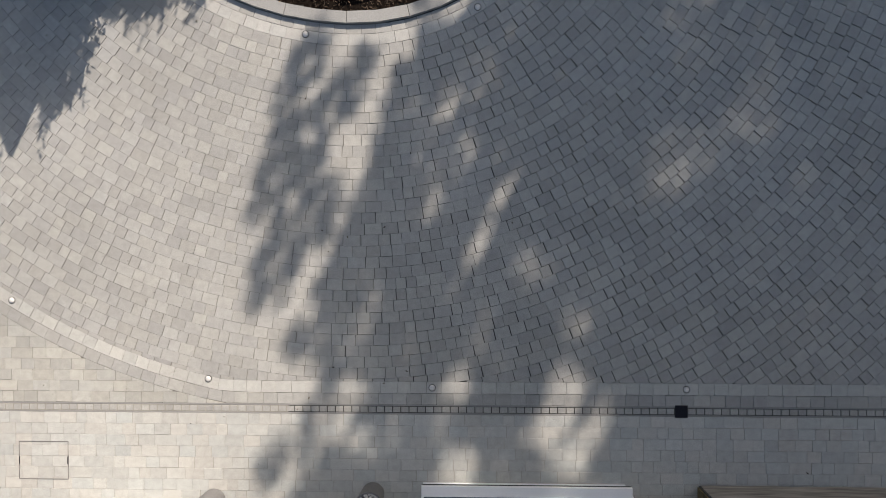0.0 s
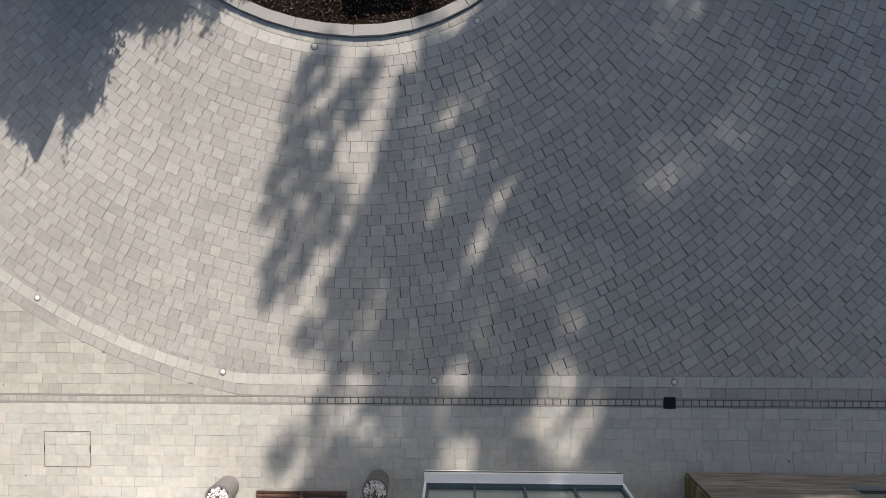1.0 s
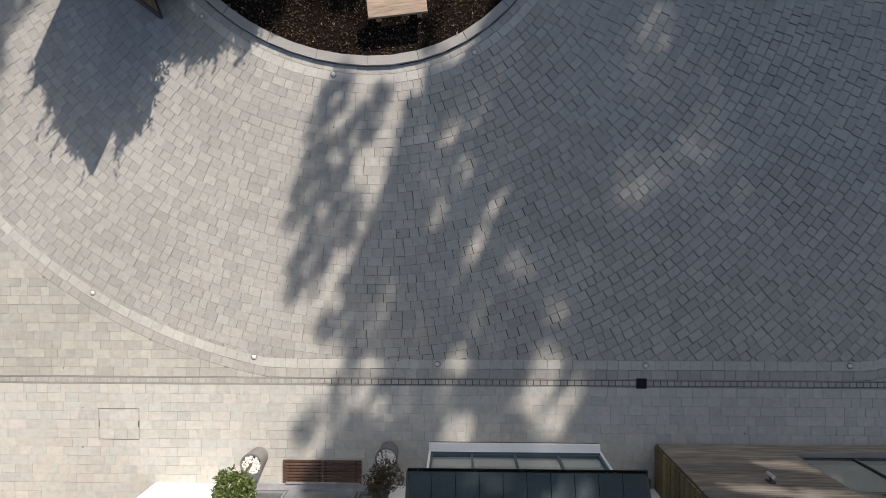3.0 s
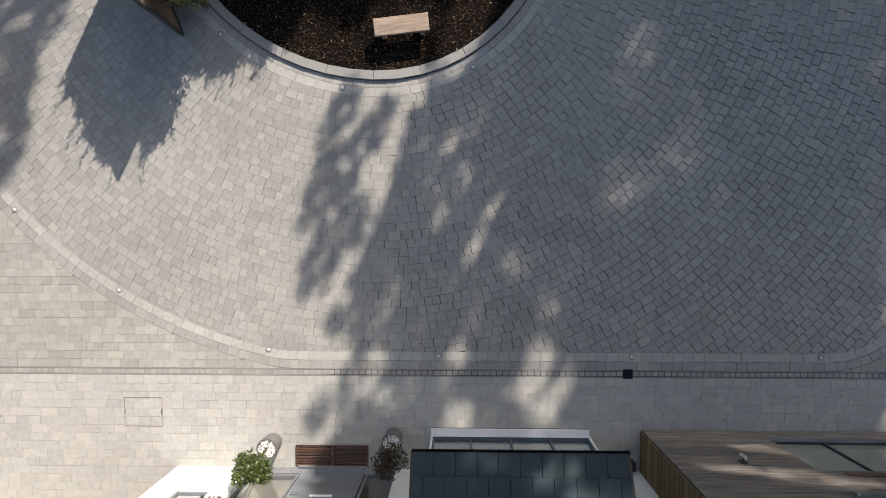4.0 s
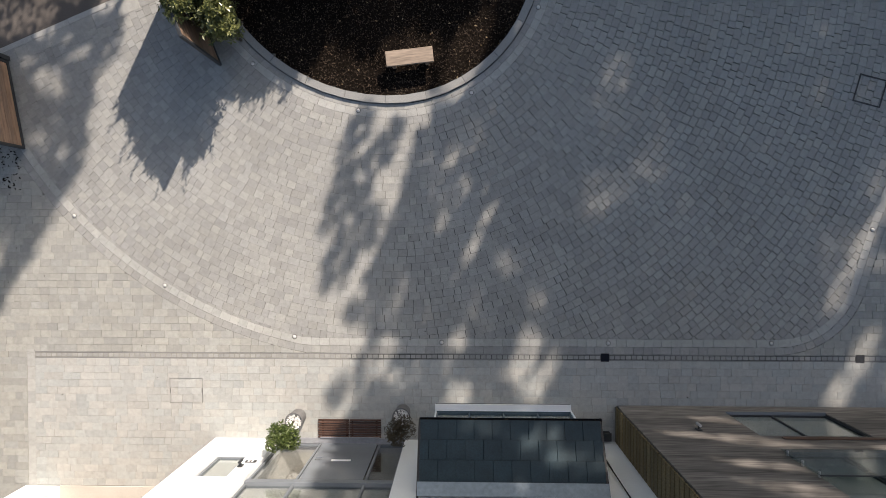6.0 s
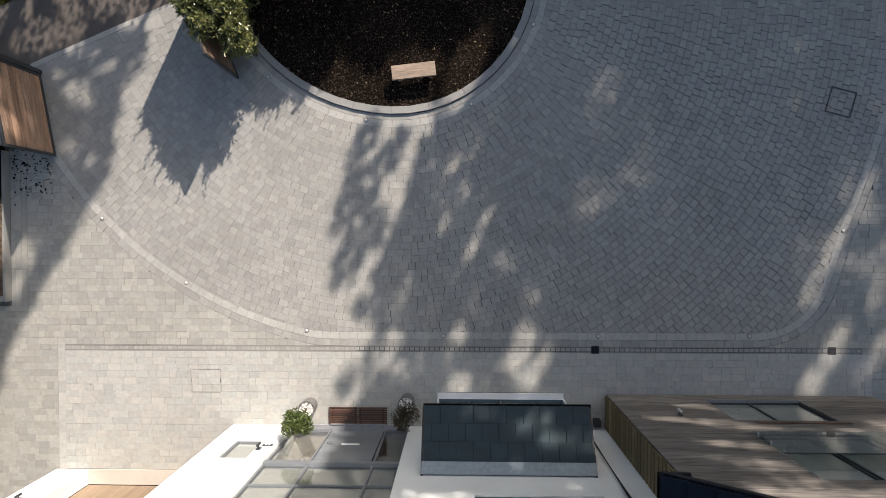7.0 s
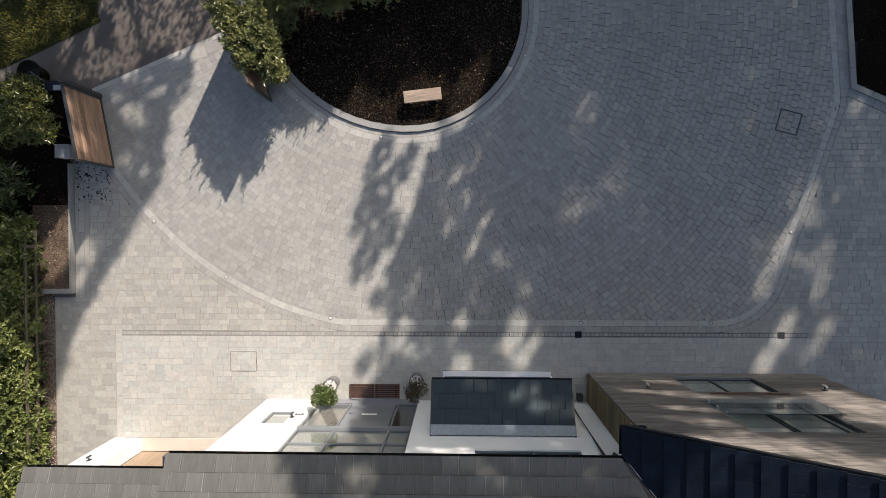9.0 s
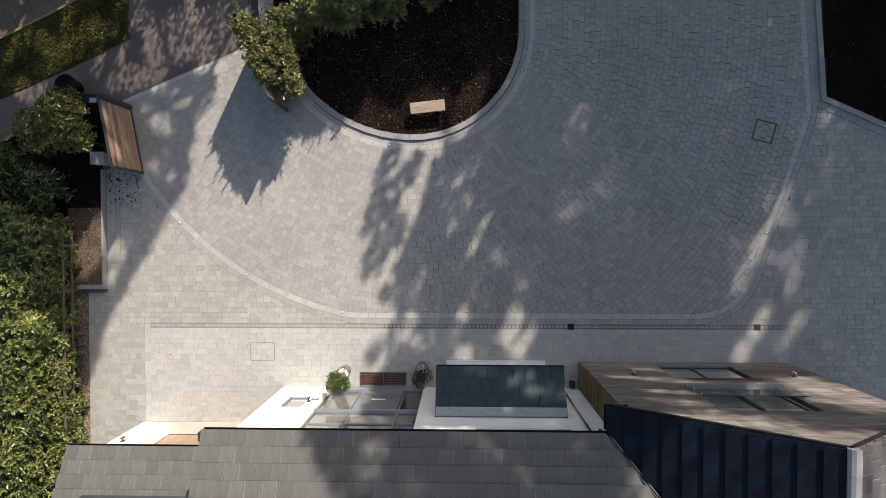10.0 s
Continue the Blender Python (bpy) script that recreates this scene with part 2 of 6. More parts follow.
# ---- building helpers ----
class Geo:
    """Vertices and faces of one mesh."""

    def __init__(self):
        self.v, self.f = [], []

    def face(self, *points):
        self.f.append(tuple(range(len(self.v), len(self.v) + len(points))))
        self.v += [tuple(p) for p in points]

    def box(self, x0, y0, z0, x1, y1, z1, m=None, bevel=0.0):
        b, k = bevel, len(self.v)
        ring = lambda e, z: [(x0 + e, y0 + e, z), (x1 - e, y0 + e, z), (x1 - e, y1 - e, z), (x0 + e, y1 - e, z)]
        rings = [ring(b, z0), ring(0, z0 + b), ring(0, z1 - b), ring(b, z1)] if b else [ring(0, z0), ring(0, z1)]
        points = [p for r in rings for p in r]
        self.v += [tuple(m @ Vector(p)) for p in points] if m else points
        self.f.append((k + 3, k + 2, k + 1, k))
        for i in range(len(rings) - 1):
            for j in range(4):
                a, c = k + 4 * i + j, k + 4 * i + (j + 1) % 4
                self.f.append((a, c, c + 4, a + 4))
        e = k + 4 * (len(rings) - 1)
        self.f.append((e, e + 1, e + 2, e + 3))
        return self

    def turned(self, profile, x=0.0, y=0.0, sides=20, m=None):
        """A round body from (radius, z) rings, closed at both ends."""
        k = len(self.v)
        for r, z in profile:
            for i in range(sides):
                a = 2 * math.pi * i / sides
                p = Vector((x + r * math.cos(a), y + r * math.sin(a), z))
                self.v.append(tuple(m @ p) if m else tuple(p))
        for i in range(len(profile) - 1):
            for j in range(sides):
                a, c = k + sides * i + j, k + sides * i + (j + 1) % sides
                self.f.append((a, c, c + sides, a + sides))
        self.f.append(tuple(range(k + sides - 1, k - 1, -1)))
        self.f.append(tuple(range(k + sides * (len(profile) - 1), k + sides * len(profile))))
        return self

    def tube(self, points, radii, sides=8):
        """A bent rod through points."""
        k, pts = len(self.v), [Vector(p) for p in points]
        for i, p in enumerate(pts):
            way = (pts[min(i + 1, len(pts) - 1)] - pts[max(i - 1, 0)]).normalized()
            turn = way.to_track_quat("Z", "Y").to_matrix()
            r = radii[i] if isinstance(radii, (list, tuple)) else radii
            for j in range(sides):
                a = 2 * math.pi * j / sides
                self.v.append(tuple(p + turn @ Vector((r * math.cos(a), r * math.sin(a), 0))))
        for i in range(len(pts) - 1):
            for j in range(sides):
                a, c = k + sides * i + j, k + sides * i + (j + 1) % sides
                self.f.append((a, c, c + sides, a + sides))
        self.f.append(tuple(range(k + sides - 1, k - 1, -1)))
        self.f.append(tuple(range(k + sides * (len(pts) - 1), k + sides * len(pts))))
        return self

    def mesh(self, name, mat, smooth=False):
        me = bpy.data.meshes.new(name)
        me.from_pydata(self.v, [], self.f)
        me.materials.append(mat)
        if smooth:
            me.polygons.foreach_set("use_smooth", [True] * len(me.polygons))
        return me


def part(name, geo, mat, parent=None, label="", smooth=False, kind=""):
    """One mesh object under a thing or under a part; geo is a Geo or a ready mesh."""
    ob = new(name, geo.mesh(name, mat, smooth) if isinstance(geo, Geo) else geo)
    ob.parent = parent
    return tagged(ob, label=label, kind=kind)


def thing(name, label, category, group="", at=(0, 0, 0), kind=""):
    ob = tagged(new(name), label, category, group, kind)
    ob.location = at
    return ob


def setting(name, geo, mat, label, category, smooth=False):
    return tagged(new(name, geo.mesh(name, mat, smooth)), label, category, kind="structure")


def wall_with_holes(geo, a0, a1, z0, z1, holes, place, thick):
    """An upright slab over (a, z) with square openings; place(a, depth, z) gives a point, depth 0 in front."""
    xs = sorted({a0, a1, *[h[0] for h in holes], *[h[1] for h in holes]})
    zs = sorted({z0, z1, *[h[2] for h in holes], *[h[3] for h in holes]})
    solid = lambda i, j: 0 <= i < len(xs) - 1 and 0 <= j < len(zs) - 1 and not any(
        h[0] <= (xs[i] + xs[i + 1]) / 2 <= h[1] and h[2] <= (zs[j] + zs[j + 1]) / 2 <= h[3] for h in holes)
    for i in range(len(xs) - 1):
        for j in range(len(zs) - 1):
            if not solid(i, j):
                continue
            l, r, b, t = xs[i], xs[i + 1], zs[j], zs[j + 1]
            geo.face(place(r, 0, b), place(l, 0, b), place(l, 0, t), place(r, 0, t))
            geo.face(place(l, thick, b), place(r, thick, b), place(r, thick, t), place(l, thick, t))
            for di, dj, p, q in ((-1, 0, (l, b), (l, t)), (1, 0, (r, t), (r, b)), (0, -1, (r, b), (l, b)), (0, 1, (l, t), (r, t))):
                if not solid(i + di, j + dj):
                    geo.face(place(p[0], 0, p[1]), place(p[0], thick, p[1]), place(q[0], thick, q[1]), place(q[0], 0, q[1]))
    return geo


# ---- lines of the plan ----
LEFT_C, LEFT_R, RIGHT_C, RIGHT_R = (-1.1, 9.98), 4.4, (-1.1, 8.87), 3.29     # the island kerb's two arcs, meeting at its south point


def round_island(s, d, mid=None):
    """A point d metres outside the island kerb, s metres along the line at mid (west is negative), counted from the south point."""
    mid = d if mid is None else mid
    (cx, cy), r, side = (LEFT_C, LEFT_R, -1) if s < 0 else (RIGHT_C, RIGHT_R, 1)
    a = abs(s) / (r + mid)
    if a <= math.pi / 2:
        return cx + side * (r + d) * math.sin(a), cy - (r + d) * math.cos(a)
    return cx + side * (r + d), cy + abs(s) - (r + mid) * math.pi / 2


def outer_line():
    """The middle of the pale outer band: a wide arc, the straight by the drain, a tight bend, and the way up to the planted bed."""
    line = []
    for i in range(61):
        a = radians(205 + (258.4 - 205) * i / 60)
        line.append((-1.1 + 9.86 * math.cos(a), 10.0 + 9.86 * math.sin(a)))
    line += [(-2.85, 0.328), (-2.6, 0.321)]
    line += [(-2.2 + 0.4 * i, 0.32) for i in range(24)]
    for i in range(19):
        a = radians(-90 + 70 * i / 18)
        line.append((7.3 + 1.68 * math.cos(a), 2.0 + 1.68 * math.sin(a)))
    line += [(9.29, 2.8), (9.83, 4.25), (10.46, 6.2), (10.48, 6.45), (10.36, 8.0), (10.25, 9.6), (10.1, 14.0)]
    return line


OUTER = np.array(outer_line())
SEG_A, SEG_D = OUTER[:-1], OUTER[1:] - OUTER[:-1]
SEG_L = np.hypot(*SEG_D.T)
SEG_N = np.stack([SEG_D[:, 1], -SEG_D[:, 0]], 1) / SEG_L[:, None]       # to the outside (the line runs anticlockwise round the drive)


def outside(p):
    """How far p lies outside the outer line, and the nearest stretch of it."""
    rel = np.array(p) - SEG_A
    k = np.clip((rel * SEG_D).sum(1) / SEG_L**2, 0, 1)
    away = rel - k[:, None] * SEG_D
    i = int(np.argmin((away**2).sum(1)))
    return float((away[i] * SEG_N[i]).sum()) if 0 < k[i] < 1 else float(math.copysign(np.hypot(*away[i]), (away[i] * SEG_N[i]).sum())), i


def cut(poly, point, normal):
    """The part of a flat outline on the side of the line that normal points away from."""
    out = []
    d = [(x - point[0]) * normal[0] + (y - point[1]) * normal[1] for x, y in poly]
    for i in range(len(poly)):
        j = (i + 1) % len(poly)
        if d[i] <= 0:
            out.append(poly[i])
        if (d[i] < 0 < d[j]) or (d[j] < 0 < d[i]):
            t = d[i] / (d[i] - d[j])
            out.append((poly[i][0] + t * (poly[j][0] - poly[i][0]), poly[i][1] + t * (poly[j][1] - poly[i][1])))
    return out


def area(poly):
    return 0.5 * sum(poly[i - 1][0] * poly[i][1] - poly[i][0] * poly[i - 1][1] for i in range(len(poly)))


def stone(geo, poly, rng, top=0.0, chamfer=0.0028, gap=0.0014, depth=0.022, uneven=0.0012):
    """One paver: a flat outline with a chamfered top, let into the bed."""
    if len(poly) < 3:
        return
    if area(poly) < 0:
        poly = poly[::-1]
    if area(poly) < 0.0016:
        return
    poly = [(x + rng.gauss(0, 0.0014), y + rng.gauss(0, 0.0014)) for x, y in poly]
    c = (sum(p[0] for p in poly) / len(poly), sum(p[1] for p in poly) / len(poly))
    size = math.sqrt(abs(area(poly)))
    inset = lambda e: [(c[0] + (x - c[0]) * (1 - 2 * e / size), c[1] + (y - c[1]) * (1 - 2 * e / size)) for x, y in poly]
    z, tx, ty = top + rng.gauss(0, uneven), rng.gauss(0, 0.004), rng.gauss(0, 0.004)
    lift = lambda x, y: z + (x - c[0]) * tx + (y - c[1]) * ty
    low, high = inset(gap), inset(gap + chamfer)
    k, n = len(geo.v), len(poly)
    geo.v += [(x, y, top - depth) for x, y in low] + [(x, y, lift(x, y) - chamfer * 0.7) for x, y in low] + [(x, y, lift(x, y)) for x, y in high]
    for r in (0, n):
        geo.f += [(k + r + i, k + r + (i + 1) % n, k + r + n + (i + 1) % n, k + r + n + i) for i in range(n)]
    geo.f.append(tuple(range(k + 2 * n, k + 3 * n)))


# The road edge at the entrance runs from (-9.99, 6.85) to (-6.14, 8.44) and on behind the hedge.
ROAD_A = (-9.99, 6.85)
ROAD_D = Vector((3.85, 1.59)).normalized()
ROAD_N = (-ROAD_D.y, ROAD_D.x)                  # towards the road
road_side = lambda x, y: (x - ROAD_A[0]) * ROAD_N[0] + (y - ROAD_A[1]) * ROAD_N[1]
BED_A, BED_B, BED_C = (10.6, 9.6), (10.81, 6.67), (14.2, 5.14)      # kerb foot of the planted bed by the far drive


# ---- ground and paving ----
def flat(outline, z):
    g = Geo()
    g.face(*[(x, y, z) for x, y in outline])
    return g


ground = setting("ground", flat([(-400, -400), (400, -400), (400, 400), (-400, 400)], -0.06), M_grass, "rough grass and soil round the house", "ground")


def circle_paving():
    bed = setting("pavement", flat([(-11.2, -7.0), (16, -7.0), (16, 14), (-6.0, 14), (-6.14, 8.44), (-9.99, 6.85), (-11.2, 6.2)], -0.018), M_joint,
                  "grey block paving laid in curved courses round the island", "paving")
    rng, pieces = random.Random(4), []
    width = 0.161
    for row in range(0, 60):
        d0 = 0.31 + row * width
        mid = d0 + width / 2
        s, end = -(LEFT_R + mid) * 1.62, (RIGHT_R + mid) * 1.5708 + 4.2
        s += rng.uniform(0, 0.2)
        while s < end:
            length = rng.choice((0.15, 0.17, 0.2, 0.2, 0.23, 0.26))
            e = s + length
            loose = min(max((s + 1.5) / 4, 0), 1)                # the joints stand open towards the east
            a, b = s + rng.choice((0.001, 0.002, 0.004, 0.011)) * (0.35 + 0.5 * loose), e - 0.0005
            poly = [round_island(a, d0, mid), round_island(b, d0, mid), round_island(b, d0 + width, mid), round_island(a, d0 + width, mid)]
            cx, cy = sum(p[0] for p in poly) / 4, sum(p[1] for p in poly) / 4
            s = e
            if cy > 13 or road_side(cx, cy) > -0.3 and cx < -4 or cx < -9.9:
                continue
            away, i = outside((cx, cy))
            if away > 0.05:
                continue
            if away > -0.35:
                q = SEG_A[i] - SEG_N[i] * 0.085
                poly = cut(poly, q, SEG_N[i])
            if road_side(cx, cy) > -0.75 and cx < -4:
                poly = cut(poly, (ROAD_A[0] - ROAD_N[0] * 0.42, ROAD_A[1] - ROAD_N[1] * 0.42), ROAD_N)
            if len(poly) > 2:
                pieces.append((math.hypot(cx - 0.3, cy - 2.4), poly, 0.0014 + 0.0002 * loose))
    pieces.sort(key=lambda p: p[0])
    joined = Geo()
    for i, (_, poly, gap) in enumerate(pieces):
        if i < 290:
            g = Geo()
            stone(g, poly, rng, gap=gap)
            if g.v:
                PIECES.append(("paver", g, M_paver, bed))
        else:
            stone(joined, poly, rng, gap=gap)
    part("paver_field", joined, M_paver_joined, bed, "grey concrete block pavers", kind="stuff")
    return bed


def courses(inside, x0, x1, y0, y1, pitch, lengths, rng, geo, clip=None, single=None):
    """Straight courses along x inside a stretch of ground; those for which single() holds are pieces of their own."""
    y = y0
    while y < y1 - 0.02:
        x, top = x0 + rng.uniform(-0.1, 0), min(y + pitch, y1)
        while x < x1:
            e = x + rng.choice(lengths)
            if x1 - e < 0.06:
                e = x1
            l, r = max(x, x0), min(e, x1)
            if r - l > 0.03:
                poly = [(l, y), (r, y), (r, top), (l, top)]
                c = ((l + r) / 2, (y + top) / 2)
                if inside(*c):
                    if clip:
                        poly = clip(c, poly)
                    if single and single(*c):
                        one = Geo()
                        stone(one, poly, rng, chamfer=0.003, gap=0.0016)
                        PIECES.append(("apron_paver", one, M_apron_piece, bed))
                    else:
                        stone(geo, poly, rng, chamfer=0.003, gap=0.0016)
            x = e
        y += pitch


def line_stones(points, d0, d1, length, rng, geo, single=None):
    """Edging stones between two offsets to the outside of a line; single: a name and a material for stones of their own."""
    pts = [Vector(p) for p in points]
    normals = []
    for i in range(len(pts)):
        w = (pts[min(i + 1, len(pts) - 1)] - pts[max(i - 1, 0)]).normalized()
        normals.append(Vector((w.y, -w.x)))
    run = [0.0]
    for a, b in zip(pts, pts[1:]):
        run.append(run[-1] + (b - a).length)

    def at(s, d):
        i = min(max(np.searchsorted(run, s) - 1, 0), len(pts) - 2)
        t = (s - run[i]) / (run[i + 1] - run[i])
        p = pts[i].lerp(pts[i + 1], t) + normals[i].lerp(normals[i + 1], t) * d
        return p.x, p.y
    s = 0.0
    while s < run[-1] - 0.05:
        e = min(s + length * rng.uniform(0.85, 1.15), run[-1])
        one = Geo() if single else geo
        stone(one, [at(s, d0), at(e, d0), at(e, d1), at(s, d1)], rng)
        if single and one.v:
            PIECES.append((single[0], one, single[1], bed))
        s = e


PIECES = []
bed = circle_paving()
# the joints are filled with sand in the west and, paler, along the house
part("joint_sand", flat([(-11.13, 0.076), (-1.6, 0.076), (-0.6, 5.0), (-1.1, 9.5), (-3.7, 9.3), (-9.99, 6.7), (-11.13, 5.6)], -0.0075), M_sand, bed, "sand in the joints")
part("joint_sand", flat([(-11.13, -6.9), (-9.2, -6.9), (-9.2, -3.0), (-5.0, -3.0), (-5.0, -1.9), (9.82, -1.9), (9.82, -0.076), (-11.13, -0.076)], -0.0055), M_sand_pale, bed, "pale sand in the joints")
rng = random.Random(9)
band = Geo()
line_stones(OUTER, -0.085, 0.085, 0.215, rng, band, ("edging_stone", M_band_piece))
island_line = [round_island(s / 20, 0) for s in range(-150, 190)]
line_stones(island_line, 0.145, 0.31, 0.21, rng, band)
part("edging_band", band, M_band, bed, "pale edging stones in a curved band", kind="stuff")
inner = Geo()
line_stones(OUTER, 0.087, 0.247, 0.21, rng, inner, ("border_stone", M_paver))
line_stones(island_line, 0.012, 0.143, 0.2, rng, inner)
line_stones([BED_A, BED_B], 0.0, 0.14, 0.24, rng, inner)
line_stones([BED_B, BED_C], 0.0, 0.21, 0.24, rng, inner)
stone(inner, [BED_B, (BED_B[0] - 0.14, BED_B[1] + 0.01), (BED_B[0] - 0.13, BED_B[1] - 0.13), (BED_B[0] - 0.086, BED_B[1] - 0.191)], rng)
line_stones([(BED_A[0] - 0.1, BED_A[1] + 3.0), BED_A], 0.0, 0.14, 0.24, rng, inner)
part("border_course", inner, M_paver_joined, bed, "grey border course of blocks", kind="stuff")

LONG = (0.16, 0.2, 0.24, 0.24, 0.28, 0.32)
apron = Geo()
courses(lambda x, y: x > -9.2, -9.2, 9.82, -1.8615, -0.074, 0.1625, LONG, rng, apron, single=lambda x, y: -4.5 < x < 4.5 and y > -1.1)
courses(lambda x, y: True, -9.2, -5.1, -2.96, -1.865, 0.1565, LONG, rng, apron)
part("apron_field", apron, M_apron, bed, "pale buff paving along the house front", kind="stuff")
edge = Geo()
line_stones([(-9.29, -3.0), (-9.29, 0.12)], -0.09, 0.09, 0.3, rng, edge)
line_stones([(9.91, -6.9), (9.91, -0.073)], -0.09, 0.09, 0.3, rng, edge)
part("apron_edge", edge, M_band, bed, "pale edging stones", kind="stuff")
side = Geo()


def clip_outer(c, poly):
    away, i = outside(c)
    return cut(poly, SEG_A[i] + SEG_N[i] * 0.25, -SEG_N[i]) if away < 0.6 else poly


beyond = lambda x, y: outside((x, y))[0] > 0.14
courses(lambda x, y: beyond(x, y) and x < 0, -10.1, -1.0, 0.074, 6.6, 0.16, LONG, rng, side, clip_outer)
courses(lambda x, y: True, -10.94, -9.385, -5.5, 0.074, 0.16, LONG, rng, side)
line_stones([(-11.12, 1.0), (-11.12, -5.5)], -0.175, 0.0, 0.24, rng, side)
courses(lambda x, y: True, -10.94, -10.1, 0.074, 1.0, 0.16, LONG, rng, side)


def clip_right(c, poly):
    poly = clip_outer(c, poly)
    w = Vector((BED_C[0] - BED_B[0], BED_C[1] - BED_B[1])).normalized()
    return cut(poly, (BED_B[0], BED_B[1] - 0.24), (-w.y, w.x)) if len(poly) > 2 else poly


courses(lambda x, y: beyond(x, y) and x > 7, 7.0, 15.5, 0.074, 6.6, 0.16, LONG, rng, side, clip_right)
courses(lambda x, y: True, 10.0, 15.5, -6.9, 0.074, 0.16, LONG, rng, side)
stone(side, [(9.742, -0.07), (10.0, -0.07), (10.0, 0.072), (9.742, 0.072)], rng)
part("side_field", side, M_side, bed, "grey paving in straight courses beside the curved drive", kind="stuff")

# the road edge: a pale kerb strip and one course of setts
strip = Geo()
road_edge = [(ROAD_A[0] + ROAD_D.x * k * 0.3, ROAD_A[1] + ROAD_D.y * k * 0.3) for k in range(0, 22)]
line_stones(road_edge, 0.0, 0.12, 0.9, rng, strip)
part("road_edge", strip, M_band, bed, "pale kerb strip along the road", kind="stuff")
strip = Geo()
line_stones(road_edge, 0.125, 0.42, 0.6, rng, strip)
part("entrance_course", strip, M_paver_joined, bed, "grey course of blocks at the entrance", kind="stuff")

verge = [(-14.6, 8.4), (-12.1, 9.55), (-10.4, 10.4), (-10.9, 12.4), (-16.5, 11.0)]
setting("earth_verge", flat(verge, -0.045), M_earth, "bare brown earth beyond the lawn", "earth")
edging = Geo()
line_stones([(-14.6, 8.4), (-12.1, 9.55), (-10.4, 10.4)], -0.035, 0.035, 0.9, rng, edging)
setting("lawn_edging", edging, M_batten, "thin worn timber edging along the lawn", "edging")
pad = Geo().box(-0.22, -0.2, -0.03, 0.22, 0.2, 0.012, m=pose(-9.72, 6.62, 0, 0, 0, 22), bevel=0.006)
setting("concrete_pad", pad, M_kerb, "small grey concrete pad at the gate foot", "concrete pad")
road = setting("road", flat([(ROAD_A[0] + ROAD_N[0] * 0.01 - ROAD_D.x * 6, ROAD_A[1] + ROAD_N[1] * 0.01 - ROAD_D.y * 6), (ROAD_A[0] + ROAD_D.x * 14, ROAD_A[1] + ROAD_D.y * 14),
                             (ROAD_A[0] + ROAD_D.x * 14 + ROAD_N[0] * 6, ROAD_A[1] + ROAD_D.y * 14 + ROAD_N[1] * 6), (-9.0, 15.0), (-9.85, 8.95), (-9.69, 8.72), (-11.66, 7.8), (-15, 6.4)], -0.02), M_tarmac,
               "dark grey asphalt road beyond the entrance", "road")


# ---- kerbs and beds ----
def kerb(name, points, width, height, length, rng, label, side=-1):
    """A raised kerb of single stones on the inner side of its foot line."""
    k = tagged(new(name), label, "kerb", kind="structure")
    g = Geo()
    pts = [Vector(p) for p in points]
    run = [0.0]
    for a, b in zip(pts, pts[1:]):
        run.append(run[-1] + (b - a).length)
    s = 0.0

    def at(s, d):
        i = min(max(int(np.searchsorted(run, s)) - 1, 0), len(pts) - 2)
        w = (pts[min(i + 2, len(pts) - 1)] - pts[max(i - 1, 0)]).normalized() if len(pts) > 3 else (pts[i + 1] - pts[i]).normalized()
        p = pts[i].lerp(pts[i + 1], (s - run[i]) / (run[i + 1] - run[i]))
        return p.x + side * w.y * d, p.y - side * w.x * d
    while s < run[-1] - 0.05:
        e = min(s + length, run[-1])
        mid = (s + e) / 2
        g = Geo()
        out = [at(s, 0), at(mid, 0), at(e, 0), at(e, width), at(mid, width), at(s, width)]
        if area(out) < 0:
            out = out[::-1]
        c = (sum(p[0] for p in out) / 6, sum(p[1] for p in out) / 6)
        near = lambda q, f: (c[0] + (q[0] - c[0]) * f, c[1] + (q[1] - c[1]) * f)
        a, b = [near(q, 0.997) for q in out], [near(q, 0.982) for q in out]
        z = height + rng.gauss(0, 0.002)
        g.v = [(*q, -0.05) for q in a] + [(*q, z - 0.012) for q in a] + [(*q, z) for q in b]
        for r in (0, 6):
            g.f += [(r + i, r + (i + 1) % 6, r + 6 + (i + 1) % 6, r + 6 + i) for i in range(6)]
        g.f.append(tuple(range(12, 18)))
        PIECES.append(("kerb_stone", g, M_kerb, k))
        s = e
    return k


kerb("island_kerb", island_line, 0.17, 0.052, 0.92, rng, "raised grey kerb stones round the planted island")
kerb("bed_kerb", [(BED_A[0] - 0.12, BED_A[1] + 3.0), BED_A, BED_B], 0.15, 0.06, 0.6, rng, "raised grey kerb of the planted bed", side=-1)
kerb("bed_kerb", [BED_B, BED_C], 0.15, 0.06, 0.6, rng, "raised grey kerb of the planted bed", side=-1)


